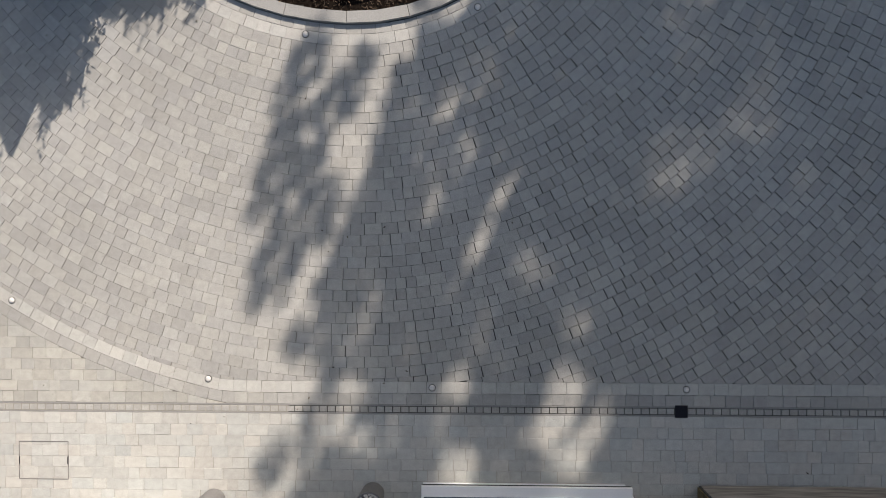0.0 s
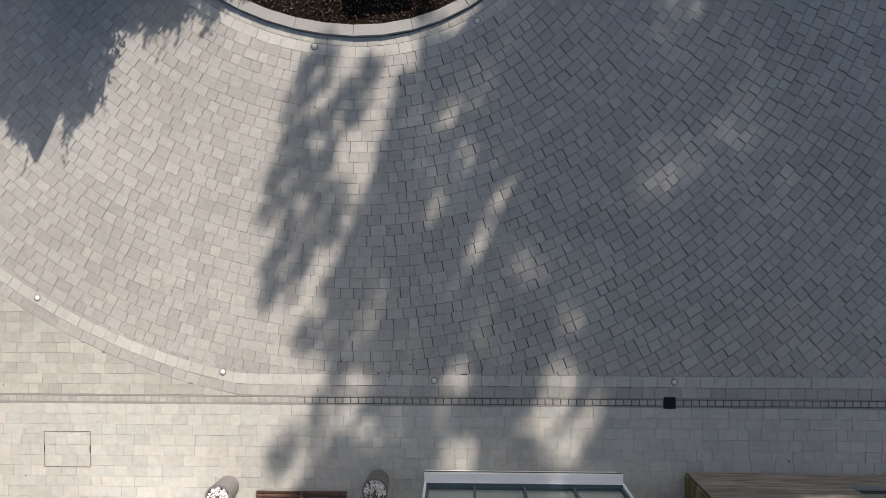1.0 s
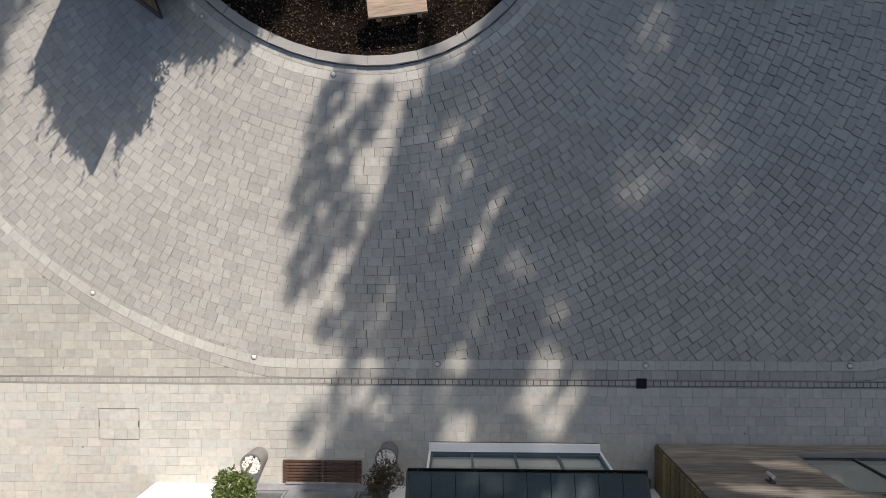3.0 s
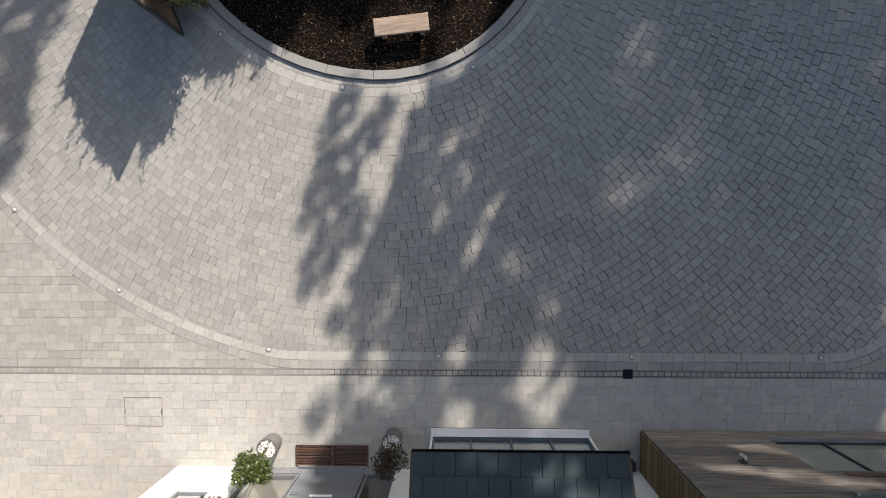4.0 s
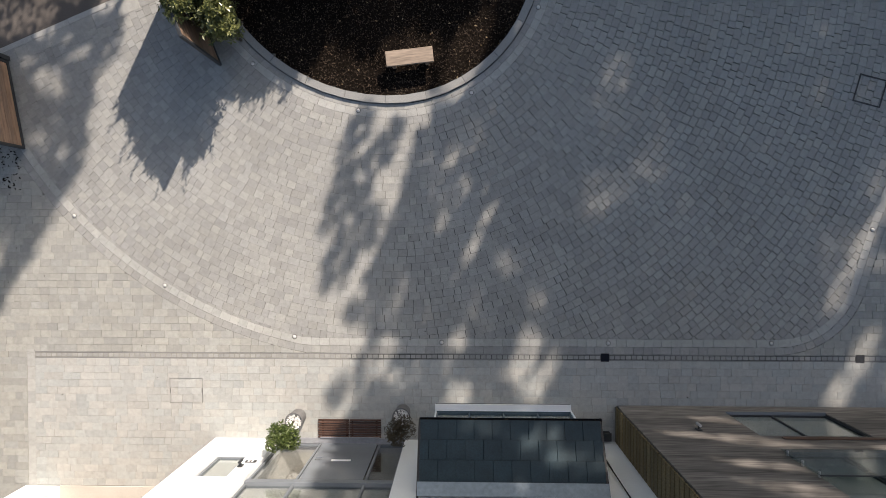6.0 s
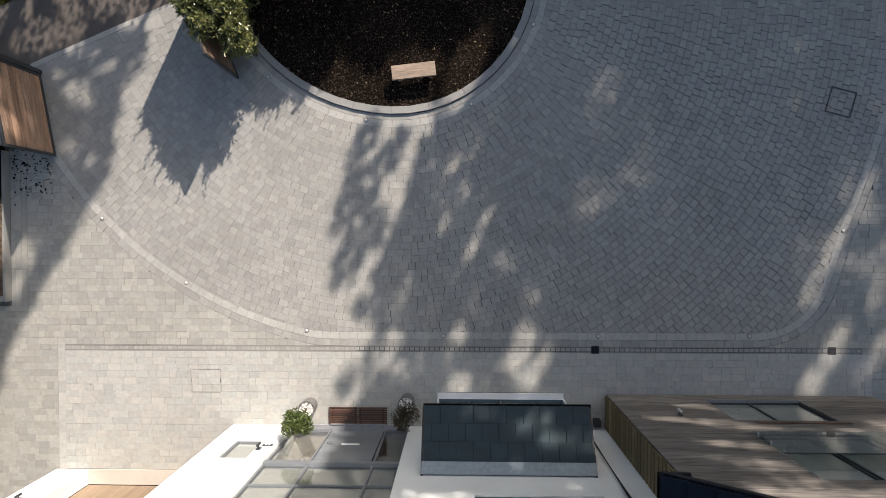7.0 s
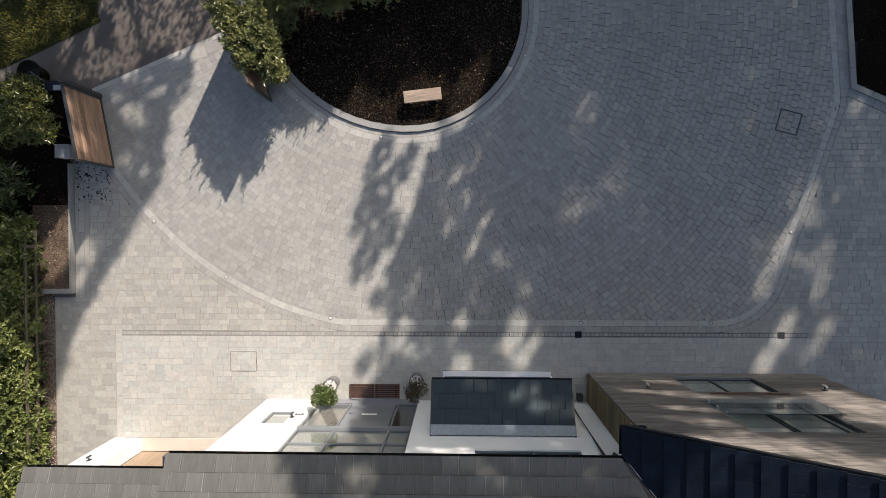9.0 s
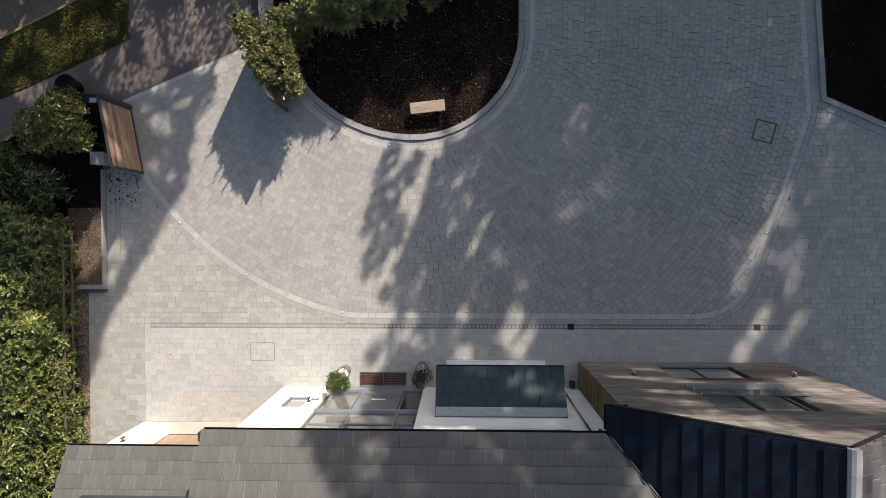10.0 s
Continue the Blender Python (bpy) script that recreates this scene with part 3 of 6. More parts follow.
def soil(name, outline, z, label, bumps=0.03, step=0.12, chips=0, seed=1, mat=None, litter=60):
    """A bed of loose mulch with an uneven surface and chips lying on it."""
    r = random.Random(seed)
    g, index = Geo(), {}
    xs, ys = [p[0] for p in outline], [p[1] for p in outline]

    def within(x, y):
        odd = False
        for i in range(len(outline)):
            (ax, ay), (bx, by) = outline[i - 1], outline[i]
            if (ay > y) != (by > y) and x < (bx - ax) * (y - ay) / (by - ay) + ax:
                odd = not odd
        return odd
    nx, ny = int((max(xs) - min(xs)) / step) + 2, int((max(ys) - min(ys)) / step) + 2
    for i in range(nx):
        for j in range(ny):
            x, y = min(xs) + (i - 0.5) * step, min(ys) + (j - 0.5) * step
            if within(x, y):
                for a, b in ((0, 0), (1, 0), (1, 1), (0, 1)):
                    if (i + a, j + b) not in index:
                        index[i + a, j + b] = len(g.v)
                        px, py = x + (a - 0.5) * step, y + (b - 0.5) * step
                        g.v.append((px, py, z + bumps * noise.noise((px * 2.3, py * 2.3, 1)) + 0.6 * bumps * noise.noise((px * 7, py * 7, 4))))
                g.f.append((index[i, j], index[i + 1, j], index[i + 1, j + 1], index[i, j + 1]))
    ob = setting(name, g, mat or M_soil, label, "soil", smooth=True)
    c = Geo()
    for _ in range(chips):
        x, y = r.uniform(min(xs), max(xs)), r.uniform(min(ys), max(ys))
        if within(x, y):
            a, l, w = r.uniform(0, 6.3), r.uniform(0.008, 0.024), r.uniform(0.004, 0.01)
            m = Matrix.Translation((x, y, z + bumps * 0.5 + r.uniform(-0.01, 0.015))) @ Euler((r.gauss(0, 0.4), r.gauss(0, 0.4), a)).to_matrix().to_4x4()
            c.face(*[m @ Vector(q) for q in ((-l, -w, 0), (l, -w * 0.6, 0.004), (l, w, 0), (-l * 0.8, w, 0.003))])
    if chips:
        part("bark_chips", c, M_chip, ob, "brown bark chips", kind="stuff")
    f = Geo()
    for _ in range(max(20, chips // litter)):
        x, y = r.uniform(min(xs), max(xs)), r.uniform(min(ys), max(ys))
        if within(x, y):
            a, l = r.uniform(0, 6.3), r.uniform(0.015, 0.035)
            m = Matrix.Translation((x, y, z + bumps + 0.02)) @ Euler((r.gauss(0, 0.3), r.gauss(0, 0.3), a)).to_matrix().to_4x4()
            f.face(*[m @ Vector(q) for q in ((-l, 0, 0), (0, -l * 0.5, 0.005), (l, 0, 0), (0, l * 0.5, 0.005))])
    part("fallen_leaves", f, M_fallen, ob, "dry fallen leaves", kind="stuff")
    return ob


inner_line = [round_island(s / 10, -0.16) for s in range(-76, 90)]
soil("island_bed", inner_line + [(2.0, 13.5), (-5.3, 13.5)], 0.022, "dark bark mulch in the island bed", chips=26000, seed=5)
soil("far_bed", [(10.74, 13), (10.96, 6.77), (14.3, 5.28), (16, 13)], 0.03, "dark mulch in the bed by the far drive", chips=1500, seed=6)

# ---- drain, gullies, covers and studs ----
def drain():
    d = thing("channel_drain", "narrow slot drain of grey bars across the drive", "drain")
    part("channel", Geo().box(-9.3, -0.066, -0.05, 9.74, 0.066, -0.016), M_joint, d, "dark channel bottom")
    part("silt", Geo().box(-9.3, -0.049, -0.0159, -2.1, 0.049, -0.006), M_sand_pale, d, "pale sand that fills the slots")
    for y0, y1 in ((-0.073, -0.05), (0.05, 0.073)):
        part("rail", Geo().box(-9.3, y0, -0.02, 9.74, y1, -0.001, bevel=0.002), M_rail, d)
    cell = Geo().box(-0.0535, -0.04, -0.02, 0.0535, 0.04, -0.002, bevel=0.003).mesh("cell", M_paver)
    for start, end in ((-9.3, 3.487), (3.673, 8.967), (9.153, 9.74)):
        n = round((end - start) / 0.119)
        for i in range(n):
            PIECES.append(("cell", cell, (start + (end - start) * (i + 0.5) / n, 0, 0), d))
    for x, m, label in ((3.58, M_navy, "dark blue-black square gully cover"), (9.06, M_iron, "grey square gully cover")):
        g = thing("gully_cover", label + " in the drain", "gully", at=(x, 0, 0))
        part("plate", Geo().box(-0.085, -0.085, -0.01, 0.085, 0.085, 0.004, bevel=0.004), m, g)
        frame_geo = Geo()
        for a in range(4):
            frame_geo.box(-0.092, 0.086, -0.01, 0.086, 0.092, 0.003, m=pose(0, 0, 0, 0, 0, 90 * a))
        part("rim", frame_geo, M_iron, g)


drain()


def studs():
    spots = [(-6.2, 1.57), (-3.28, 0.43), (0, 0.32), (3.65, 0.32), (7.17, 0.33), (9.29, 2.8), (10.47, 6.14), (-8.25, 3.13),
             (-1.84, 5.44), (0.65, 5.81), (2.11, 7.65), (-4.18, 6.49)]
    first = None
    for x, y in spots:
        if first is None:
            first = thing("road_stud", "small round steel marker light set in the edging band", "stud", "marker lights in the edging", at=(x, y, 0))
            part("dome", Geo().turned([(0.044, -0.01), (0.044, 0.006), (0.034, 0.018), (0.018, 0.025), (0.002, 0.027)], sides=18), M_stud, first, smooth=True)
            part("collar", Geo().turned([(0.052, -0.012), (0.052, 0.004), (0.045, 0.006)], sides=18), M_joint, first, "dark collar")
        else:
            copy_thing(first, pose(x, y, 0))


studs()


def cover(x, y, w, h, turn, dark, label):
    """A recessed cover filled with paving: a thin steel rim and lifting slots."""
    c = thing("inspection_cover", label, "manhole cover", at=(x, y, 0))
    c.rotation_euler.z = radians(turn)
    rim = Geo()
    t = 0.028 if dark else 0.006
    for a0, b0, a1, b1 in ((-w / 2, -h / 2, w / 2, -h / 2 + t), (-w / 2, h / 2 - t, w / 2, h / 2), (-w / 2, -h / 2 + t, -w / 2 + t, h / 2 - t), (w / 2 - t, -h / 2 + t, w / 2, h / 2 - t)):
        rim.box(a0, b0, -0.01, a1, b1, 0.009 if dark else 0.0055)
    part("rim", rim, M_black if dark else M_kerb_dark, c)
    for sgn in (-1, 1):
        if dark:
            part("slot", Geo().box(-0.05, sgn * (h / 2 - 0.02) - 0.014, -0.005, 0.05, sgn * (h / 2 - 0.02) + 0.014, 0.0055), M_iron, c)
        else:
            part("slot", Geo().box(sgn * (w / 2 - 0.008) - 0.007, -0.055, -0.005, sgn * (w / 2 - 0.008) + 0.007, 0.055, 0.0055), M_iron, c)


cover(-5.74, -0.79, 0.74, 0.56, 0, False, "rectangular paving-filled inspection cover with thin steel rim")
cover(9.2, 5.78, 0.60, 0.61, -15.5, True, "square dark-rimmed inspection cover in the drive")


# ---- the house ----
WALL_Y, EAVE_Z, EAVE_Y = -1.85, 5.19, -1.49
PITCH = math.tan(radians(30))
GABLE_X0, GABLE_X1, GABLE_Y = 3.84, 9.95, -1.05
RIDGE_X, RIDGE_Z, GABLE_EAVE_X, GABLE_EAVE_Z = 6.87, 7.67, 3.42, 5.2
GABLE_PITCH = (RIDGE_Z - GABLE_EAVE_Z) / (RIDGE_X - GABLE_EAVE_X)
front = lambda y: (lambda a, depth, z: (a, y - depth, z))
house = thing("house", "white rendered house with dark tiled roofs and a timber-clad gable", "house")


def glazing(name, x0, x1, z0, z1, y, parent, mat, bars=(), rails=(), border=0.05, depth=0.07, sill=None, label="", blind=False, glass=None):
    """A window: its frame with bars, one pane for each light, and a sill."""
    xs, zs = [x0, *bars, x1], [z0, *rails, z1]
    g = Geo()
    for i, x in enumerate(xs):
        a, b = (x, x + border) if i == 0 else (x - border, x) if i == len(xs) - 1 else (x - border / 2, x + border / 2)
        g.box(a, y - depth, z0, b, y, z1, bevel=0.004)
    for j, z in enumerate(zs):
        a, b = (z, z + border) if j == 0 else (z - border, z) if j == len(zs) - 1 else (z - border / 2, z + border / 2)
        g.box(x0 + 0.002, y - depth + 0.004, a, x1 - 0.002, y - 0.004, b)
    w = part(name, g, mat, parent, label)
    for i in range(len(xs) - 1):
        for j in range(len(zs) - 1):
            p = Geo().box(xs[i] + border / 2 + 0.001, y - depth * 0.6, zs[j] + border / 2 + 0.001, xs[i + 1] - border / 2 - 0.001, y - depth * 0.45, zs[j + 1] - border / 2 - 0.001)
            pane = part("pane", p, glass or M_glass, w)
            pane.visible_shadow = False
    # added pale sheet: the pane's brightness is put into its colour
    if blind:
        part("blind", Geo().box(x0 + 0.02, y - depth * 0.95, z0 + 0.01, x1 - 0.02, y - depth * 0.8, z1 - 0.01), M_pane_backing, w, "pale sheet added behind the glass to lighten the pane")
    if sill:
        part("sill", Geo().box(x0 - 0.05, y - depth, z0 - 0.05, x1 + 0.05, y + sill, z0 - 0.003, bevel=0.006), mat, w)
    return w


def main_walls():
    g = Geo()
    holes = [(-4.6, -3.98, 1.0, 2.13), (-3.62, -0.82, 0.0, 4.9), (0.02, 2.63, 0.46, 2.1), (0.65, 2.9, 3.72, 5.0)]
    wall_with_holes(g, -5.08, 3.86, 0, 5.15, holes, front(WALL_Y), 0.3)
    part("wall", g, M_render, house, "white rendered front wall")
    g = Geo().box(-5.08, -10.4, 0, -4.8, WALL_Y - 0.302, 5.6).box(-4.8, -10.4, 0, 9.9, -10.1, 5.15)
    part("wall", g, M_render, house, "white rendered wall")
    part("floor_slab", Geo().box(-4.79, -10.0, 2.45, 9.5, WALL_Y - 0.9, 2.6), M_inside, house)
    part("floor_slab", Geo().box(-4.79, -10.0, -0.04, 9.5, WALL_Y - 0.01, 0.004), M_stone, house)
    part("partition", Geo().box(-4.79, -5.6, 0.005, 9.5, -5.5, 5.1), M_inside, house)
    part("partition", Geo().box(-0.3, -5.49, 0.005, -0.2, WALL_Y - 0.31, 2.44), M_inside, house)
    glazing("window", -4.6, -3.98, 1.0, 2.13, WALL_Y - 0.05, house, M_frame, sill=0.03, blind=True, label="small obscured window in a deep white reveal")
    w = glazing("entrance_screen", -3.62, -0.82, 0.02, 4.9, WALL_Y - 0.1, house, M_frame, bars=(-2.70, -1.38), rails=(2.12, 3.15, 4.1), border=0.04, glass=M_coated, label="tall grey-framed glazed entrance screen")
    # added sheets in place of the pale paving reflected in the upper panes
    for a, b in ((-3.55, -2.73), (-2.67, -1.41), (-1.35, -0.89)):
        part("blind", Geo().box(a, WALL_Y - 0.168, 2.24, b, WALL_Y - 0.16, 4.84), M_pane_backing, w, "pale sheet added behind the glass to lighten the pane")
    part("transom", Geo().box(-3.62, WALL_Y - 0.19, 2.06, -0.82, WALL_Y - 0.06, 2.2, bevel=0.006), M_frame, w)
    d = part("door", Geo().box(-2.65, WALL_Y - 0.15, 0.03, -1.43, WALL_Y - 0.09, 2.06, bevel=0.006), M_door, house, "grey front door with a pale letter plate")
    part("letter_plate", Geo().box(-2.24, WALL_Y - 0.09, 1.0, -1.84, WALL_Y - 0.078, 1.07, bevel=0.004), M_white, d)
    part("handle", Geo().tube([(-2.56, WALL_Y - 0.09, 1.02), (-2.56, WALL_Y - 0.035, 1.02), (-2.43, WALL_Y - 0.035, 1.02)], 0.011), M_steel, d, "steel lever handle")
    part("threshold", Geo().box(-3.62, WALL_Y - 0.1, 0.006, -0.82, WALL_Y + 0.03, 0.035, bevel=0.006), M_lead, house)
    part("door_step", Geo().box(-2.70, WALL_Y + 0.032, 0.004, -1.38, WALL_Y + 0.06, 0.06), M_lead, house)
    glazing("window", 0.65, 2.9, 3.72, 5.0, WALL_Y - 0.03, house, M_window_grey, bars=(1.9,), label="dark-framed bedroom window under the eaves")
    g = Geo().box(-5.3, EAVE_Y + 0.02, EAVE_Z - 0.12, GABLE_EAVE_X, WALL_Y - 0.01, EAVE_Z - 0.02)
    part("soffit", g, M_black, house)
    gutter("gutter", (-5.26, EAVE_Y + 0.02, EAVE_Z - 0.01), (GABLE_EAVE_X + 0.02, EAVE_Y + 0.02, EAVE_Z - 0.01))
    part("downpipe", Geo().tube([(3.3, EAVE_Y + 0.05, EAVE_Z - 0.05), (3.3, EAVE_Y + 0.02, 4.95), (3.3, WALL_Y + 0.06, 4.6), (3.3, WALL_Y + 0.06, 0.12), (3.3, WALL_Y + 0.1, 0.04)], 0.036, 10), M_black, house, "black rainwater pipe")


def gutter(name, a, b, r=0.06):
    """A half-round gutter with brackets."""
    a, b = Vector(a), Vector(b)
    w = (b - a).normalized()
    out = Vector((w.y, -w.x, 0))
    g = Geo()
    ring = [(math.cos(t), math.sin(t)) for t in [math.pi + math.pi * i / 8 for i in range(9)]]
    shell = [(r * c, r * s) for c, s in ring] + [((r - 0.006) * c, (r - 0.006) * s) for c, s in reversed(ring)]
    k = len(shell)
    g.v = [tuple(p + out * u + Vector((0, 0, v))) for p in (a, b) for u, v in shell]
    g.f = [(i, (i + 1) % k, k + (i + 1) % k, k + i) for i in range(k)] + [tuple(range(k)), tuple(range(2 * k - 1, k - 1, -1))]
    ob = part(name, g, M_black, house, "black half-round gutter")
    litter, pick = Geo(), random.Random(round(abs(a.x) * 10))
    for _ in range(int((b - a).length * 26)):
        p = a.lerp(b, pick.random()) + out * pick.uniform(-0.9, 0.9) * r
        m = Matrix.Translation(p + Vector((0, 0, pick.uniform(-0.02, 0.012)))) @ Euler((pick.gauss(0, 0.6), pick.gauss(0, 0.6), pick.uniform(0, 6.3))).to_matrix().to_4x4()
        q = pick.choice((0.012, 0.016, 0.02, 0.034))
        litter.face(*[m @ Vector(c) for c in ((-q, 0, 0), (0, -q * 0.5, 0.004), (q, 0, 0), (0, q * 0.5, 0.004))])
    part("leaf_litter", litter, M_litter, ob, "dark rotting leaves in the gutter", kind="stuff")
    n = max(2, int((b - a).length / 0.9))
    for i in range(n + 1):
        p = a.lerp(b, (i + 0.1) / (n + 0.2))
        part("bracket", Geo().box(-0.012, -r * 0.6, -r - 0.014, 0.012, r * 0.6, -r + 0.004, m=Matrix.Translation(p) @ Matrix.Rotation(math.atan2(w.y, w.x), 4, "Z")), M_black, ob)
    return ob


TILE_W, GAUGE = 0.33, 0.341
TILE = {}


def tiles(roof, origin, along, up, width, rows, keep, near, mat=None, gauge=None, trim=None, lift=10.5):
    """Courses of flat tiles over a slope, lapped, with broken joints and half tiles at the ends: near ones singly, the rest joined."""
    mat, gauge = mat or M_slate, gauge or GAUGE
    along, up = Vector(along).normalized(), Vector(up).normalized()
    if along.cross(up).z < 0:
        origin, along = Vector(origin) + along * width, -along
    normal = along.cross(up).normalized()
    columns = round(width / TILE_W)
    w = width / columns
    key = (mat.name, round(w, 4))
    if key not in TILE:
        TILE[key], gap = [], 0.0028 if mat is M_slate_bay else 0.0015
        for f in (1, 0.5):
            me = Geo().box(gap, 0.0, 0.0, w * f - gap, GAUGE + 0.05, 0.026, bevel=0.003).mesh("roof_tile", mat)
            both = bmesh.new()
            both.from_mesh(me)
            # downslope faces are near black, painted as the shade line of the course
            for q in both.faces:
                q.material_index = 1 if q.normal.y < -0.6 else 0
            me.materials.append(M_butt_shade)
            if mat is M_slate:
                both.faces.ensure_lookup_table()
                k = len(both.faces)
                both.from_mesh(Geo().box(0.003, 0.004, 0.0262, 0.016, GAUGE + 0.04, 0.0285).mesh("rim", M_tile_rim))
                both.faces.ensure_lookup_table()
                for q in both.faces[k:]:
                    q.material_index = 2
                me.materials.append(M_tile_rim)
            both.to_mesh(me)
            both.free()
            TILE[key].append(me)
    base = Matrix((along, up, normal)).transposed().to_4x4()
    rest, r = Geo(), random.Random(int(abs(origin[0]) * 100) + 3)
    for j in range(rows):
        spans = [(i, 1) for i in range(columns)] if j % 2 == 0 else [(0, 0.5)] + [(i + 0.5, 1) for i in range(columns - 1)] + [(columns - 0.5, 0.5)]
        for i, f in spans:
            p = Vector(origin) + along * (i * w) + up * (j * gauge) + normal * 0.05
            c = p + along * (w * f / 2) + up * gauge / 2
            if not keep(c):
                continue
            tilt = base @ Matrix.Rotation(radians(-lift), 4, "X")
            if trim:
                at = lambda a, b: trim(p + along * a + up * b)
                corners = [(0, 0), (w * f, 0), (w * f, gauge + 0.05), (0, gauge + 0.05)]
                d = [at(a, b) for a, b in corners]
                if min(d) >= 0:
                    continue
                if max(d) > 0:
                    # a tile cut along the valley
                    o, slope = at(0, 0), (at(1, 0) - at(0, 0), at(0, 1) - at(0, 0))
                    size = slope[0] ** 2 + slope[1] ** 2
                    poly = cut(corners, (-o * slope[0] / size, -o * slope[1] / size), slope)
                    if len(poly) > 2 and area(poly) > 0.002:
                        k, q = len(rest.v), len(poly)
                        mm = Matrix.Translation(p) @ tilt
                        rest.v += [tuple(mm @ Vector((a, b, z))) for z in (0.0, 0.026) for a, b in poly]
                        rest.f += [(k + a, k + (a + 1) % q, k + q + (a + 1) % q, k + q + a) for a in range(q)] + [tuple(range(k + q, k + 2 * q))]
                    continue
            m = Matrix.Translation(p + normal * r.uniform(0, 0.003)) @ base @ Matrix.Rotation(radians(-lift) + r.gauss(0, 0.003), 4, "X") @ Matrix.Rotation(r.gauss(0, 0.003), 4, "Z")
            if near(c):
                PIECES.append(("roof_tile", TILE[key][0 if f == 1 else 1], m, roof))
            else:
                rest.box(0.0015, 0.0, 0.0, w * f - 0.0015, GAUGE + 0.05, 0.026, m=m)
    if rest.v:
        part("tile_field", rest, M_slate_joined if mat is M_slate else mat, roof, "dark flat roof tiles", kind="stuff")


def slab(a, b, c, d, thick=0.06):
    """A sloping slab under the tiles: four corners, thickened downwards."""
    g = Geo()
    g.v = [tuple(p) for p in (a, b, c, d)] + [(p[0], p[1], p[2] - thick) for p in (a, b, c, d)]
    g.f = [(0, 1, 2, 3), (7, 6, 5, 4), (0, 4, 5, 1), (1, 5, 6, 2), (2, 6, 7, 3), (3, 7, 4, 0)]
    return g


def roofs():
    ridge_y = EAVE_Y - (RIDGE_Z - EAVE_Z) / PITCH
    valley_x = lambda y: GABLE_EAVE_X + (EAVE_Y - y) * PITCH / GABLE_PITCH
    top_x = valley_x(ridge_y)
    r = part("roof", slab((-5.28, EAVE_Y, EAVE_Z), (GABLE_EAVE_X, EAVE_Y, EAVE_Z), (top_x, ridge_y, RIDGE_Z), (-5.28, ridge_y, RIDGE_Z)), M_slate_joined, house, "dark flat-tiled main roof")
    up = Vector((0, -1, PITCH)).normalized()
    tiles(r, (-5.28, EAVE_Y + 0.03, EAVE_Z), (1, 0, 0), up, 38 * TILE_W, 15, lambda c: c.y > ridge_y, lambda c: c.y > -3.6, trim=lambda p: p.x - valley_x(p.y) + 0.03)
    part("roof", slab((-5.28, ridge_y - 0.01, RIDGE_Z), (top_x, ridge_y - 0.01, RIDGE_Z), (9.9, -10.7, EAVE_Z), (-5.28, -10.7, EAVE_Z)), M_slate_joined, house, "dark rear roof slope")
    # gable wing: west and east slopes
    y0, y1 = -0.86, ridge_y - 0.02
    # the west slope's tiles are coloured for shade; the east slope keeps M_slate
    r = part("roof", slab((GABLE_EAVE_X, y0, GABLE_EAVE_Z), (RIDGE_X, y0, RIDGE_Z), (RIDGE_X, y1, RIDGE_Z), (GABLE_EAVE_X, EAVE_Y - 0.005, GABLE_EAVE_Z)), M_slate_shaded, house, "dark tiled gable roof")
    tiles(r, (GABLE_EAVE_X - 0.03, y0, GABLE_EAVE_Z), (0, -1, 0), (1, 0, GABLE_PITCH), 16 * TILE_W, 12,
          lambda c: c.x < RIDGE_X, lambda c: c.y > -3.4, M_slate_shaded, gauge=0.385, trim=lambda p: valley_x(p.y) + 0.03 - p.x, lift=9)
    x1 = 2 * RIDGE_X - GABLE_EAVE_X
    r = part("roof", slab((RIDGE_X + 0.004, y0, RIDGE_Z), (x1, y0, GABLE_EAVE_Z), (x1, y1, GABLE_EAVE_Z), (RIDGE_X + 0.004, y1, RIDGE_Z)), M_slate_joined, house, "dark tiled gable roof")
    tiles(r, (x1 + 0.03, y0, GABLE_EAVE_Z), (0, -1, 0), (-1, 0, GABLE_PITCH), 16 * TILE_W, 12, lambda c: c.x > RIDGE_X, lambda c: c.y > -2.2)
    cap = Geo().tube([(0, 0, 0), (0, -0.445, 0)], 0.11, 10).mesh("ridge_tile", M_kerb)
    y = y0 + 0.02
    while y > y1 + 0.4:
        PIECES.append(("ridge_tile", cap, (RIDGE_X, y, RIDGE_Z + 0.03), house))
        y -= 0.45
    # verges and flashings
    for sx in (1, -1):
        a, b = Vector((GABLE_EAVE_X if sx > 0 else x1, y0 + 0.01, GABLE_EAVE_Z - 0.02)), Vector((RIDGE_X, y0 + 0.01, RIDGE_Z - 0.02))
        w = (b - a).normalized()
        n = Vector((-w.z, 0, w.x)) * (1 if sx > 0 else -1)
        g = Geo()
        g.v = [tuple(p + n * u + Vector((0, v, 0))) for p in (a, b) for u, v in ((-0.06, 0), (0.02, 0), (0.02, 0.02), (-0.06, 0.02))]
        g.f = [(0, 1, 2, 3), (7, 6, 5, 4), (0, 4, 5, 1), (1, 5, 6, 2), (2, 6, 7, 3), (3, 7, 4, 0)]
        part("verge_board", g, M_black, house, "dark verge trim")
    g = Geo()
    a, b = Vector((GABLE_EAVE_X, EAVE_Y, EAVE_Z + 0.1)), Vector((top_x, ridge_y, RIDGE_Z + 0.1))
    w = (b - a).normalized()
    n = Vector((w.y, -w.x, 0)).normalized()
    g.v = [tuple(p + n * u + Vector((0, 0, v))) for p in (a, b) for u, v in ((-0.035, 0.0), (0.0, -0.01), (0.035, 0.0), (0.035, -0.08), (-0.035, -0.08))]
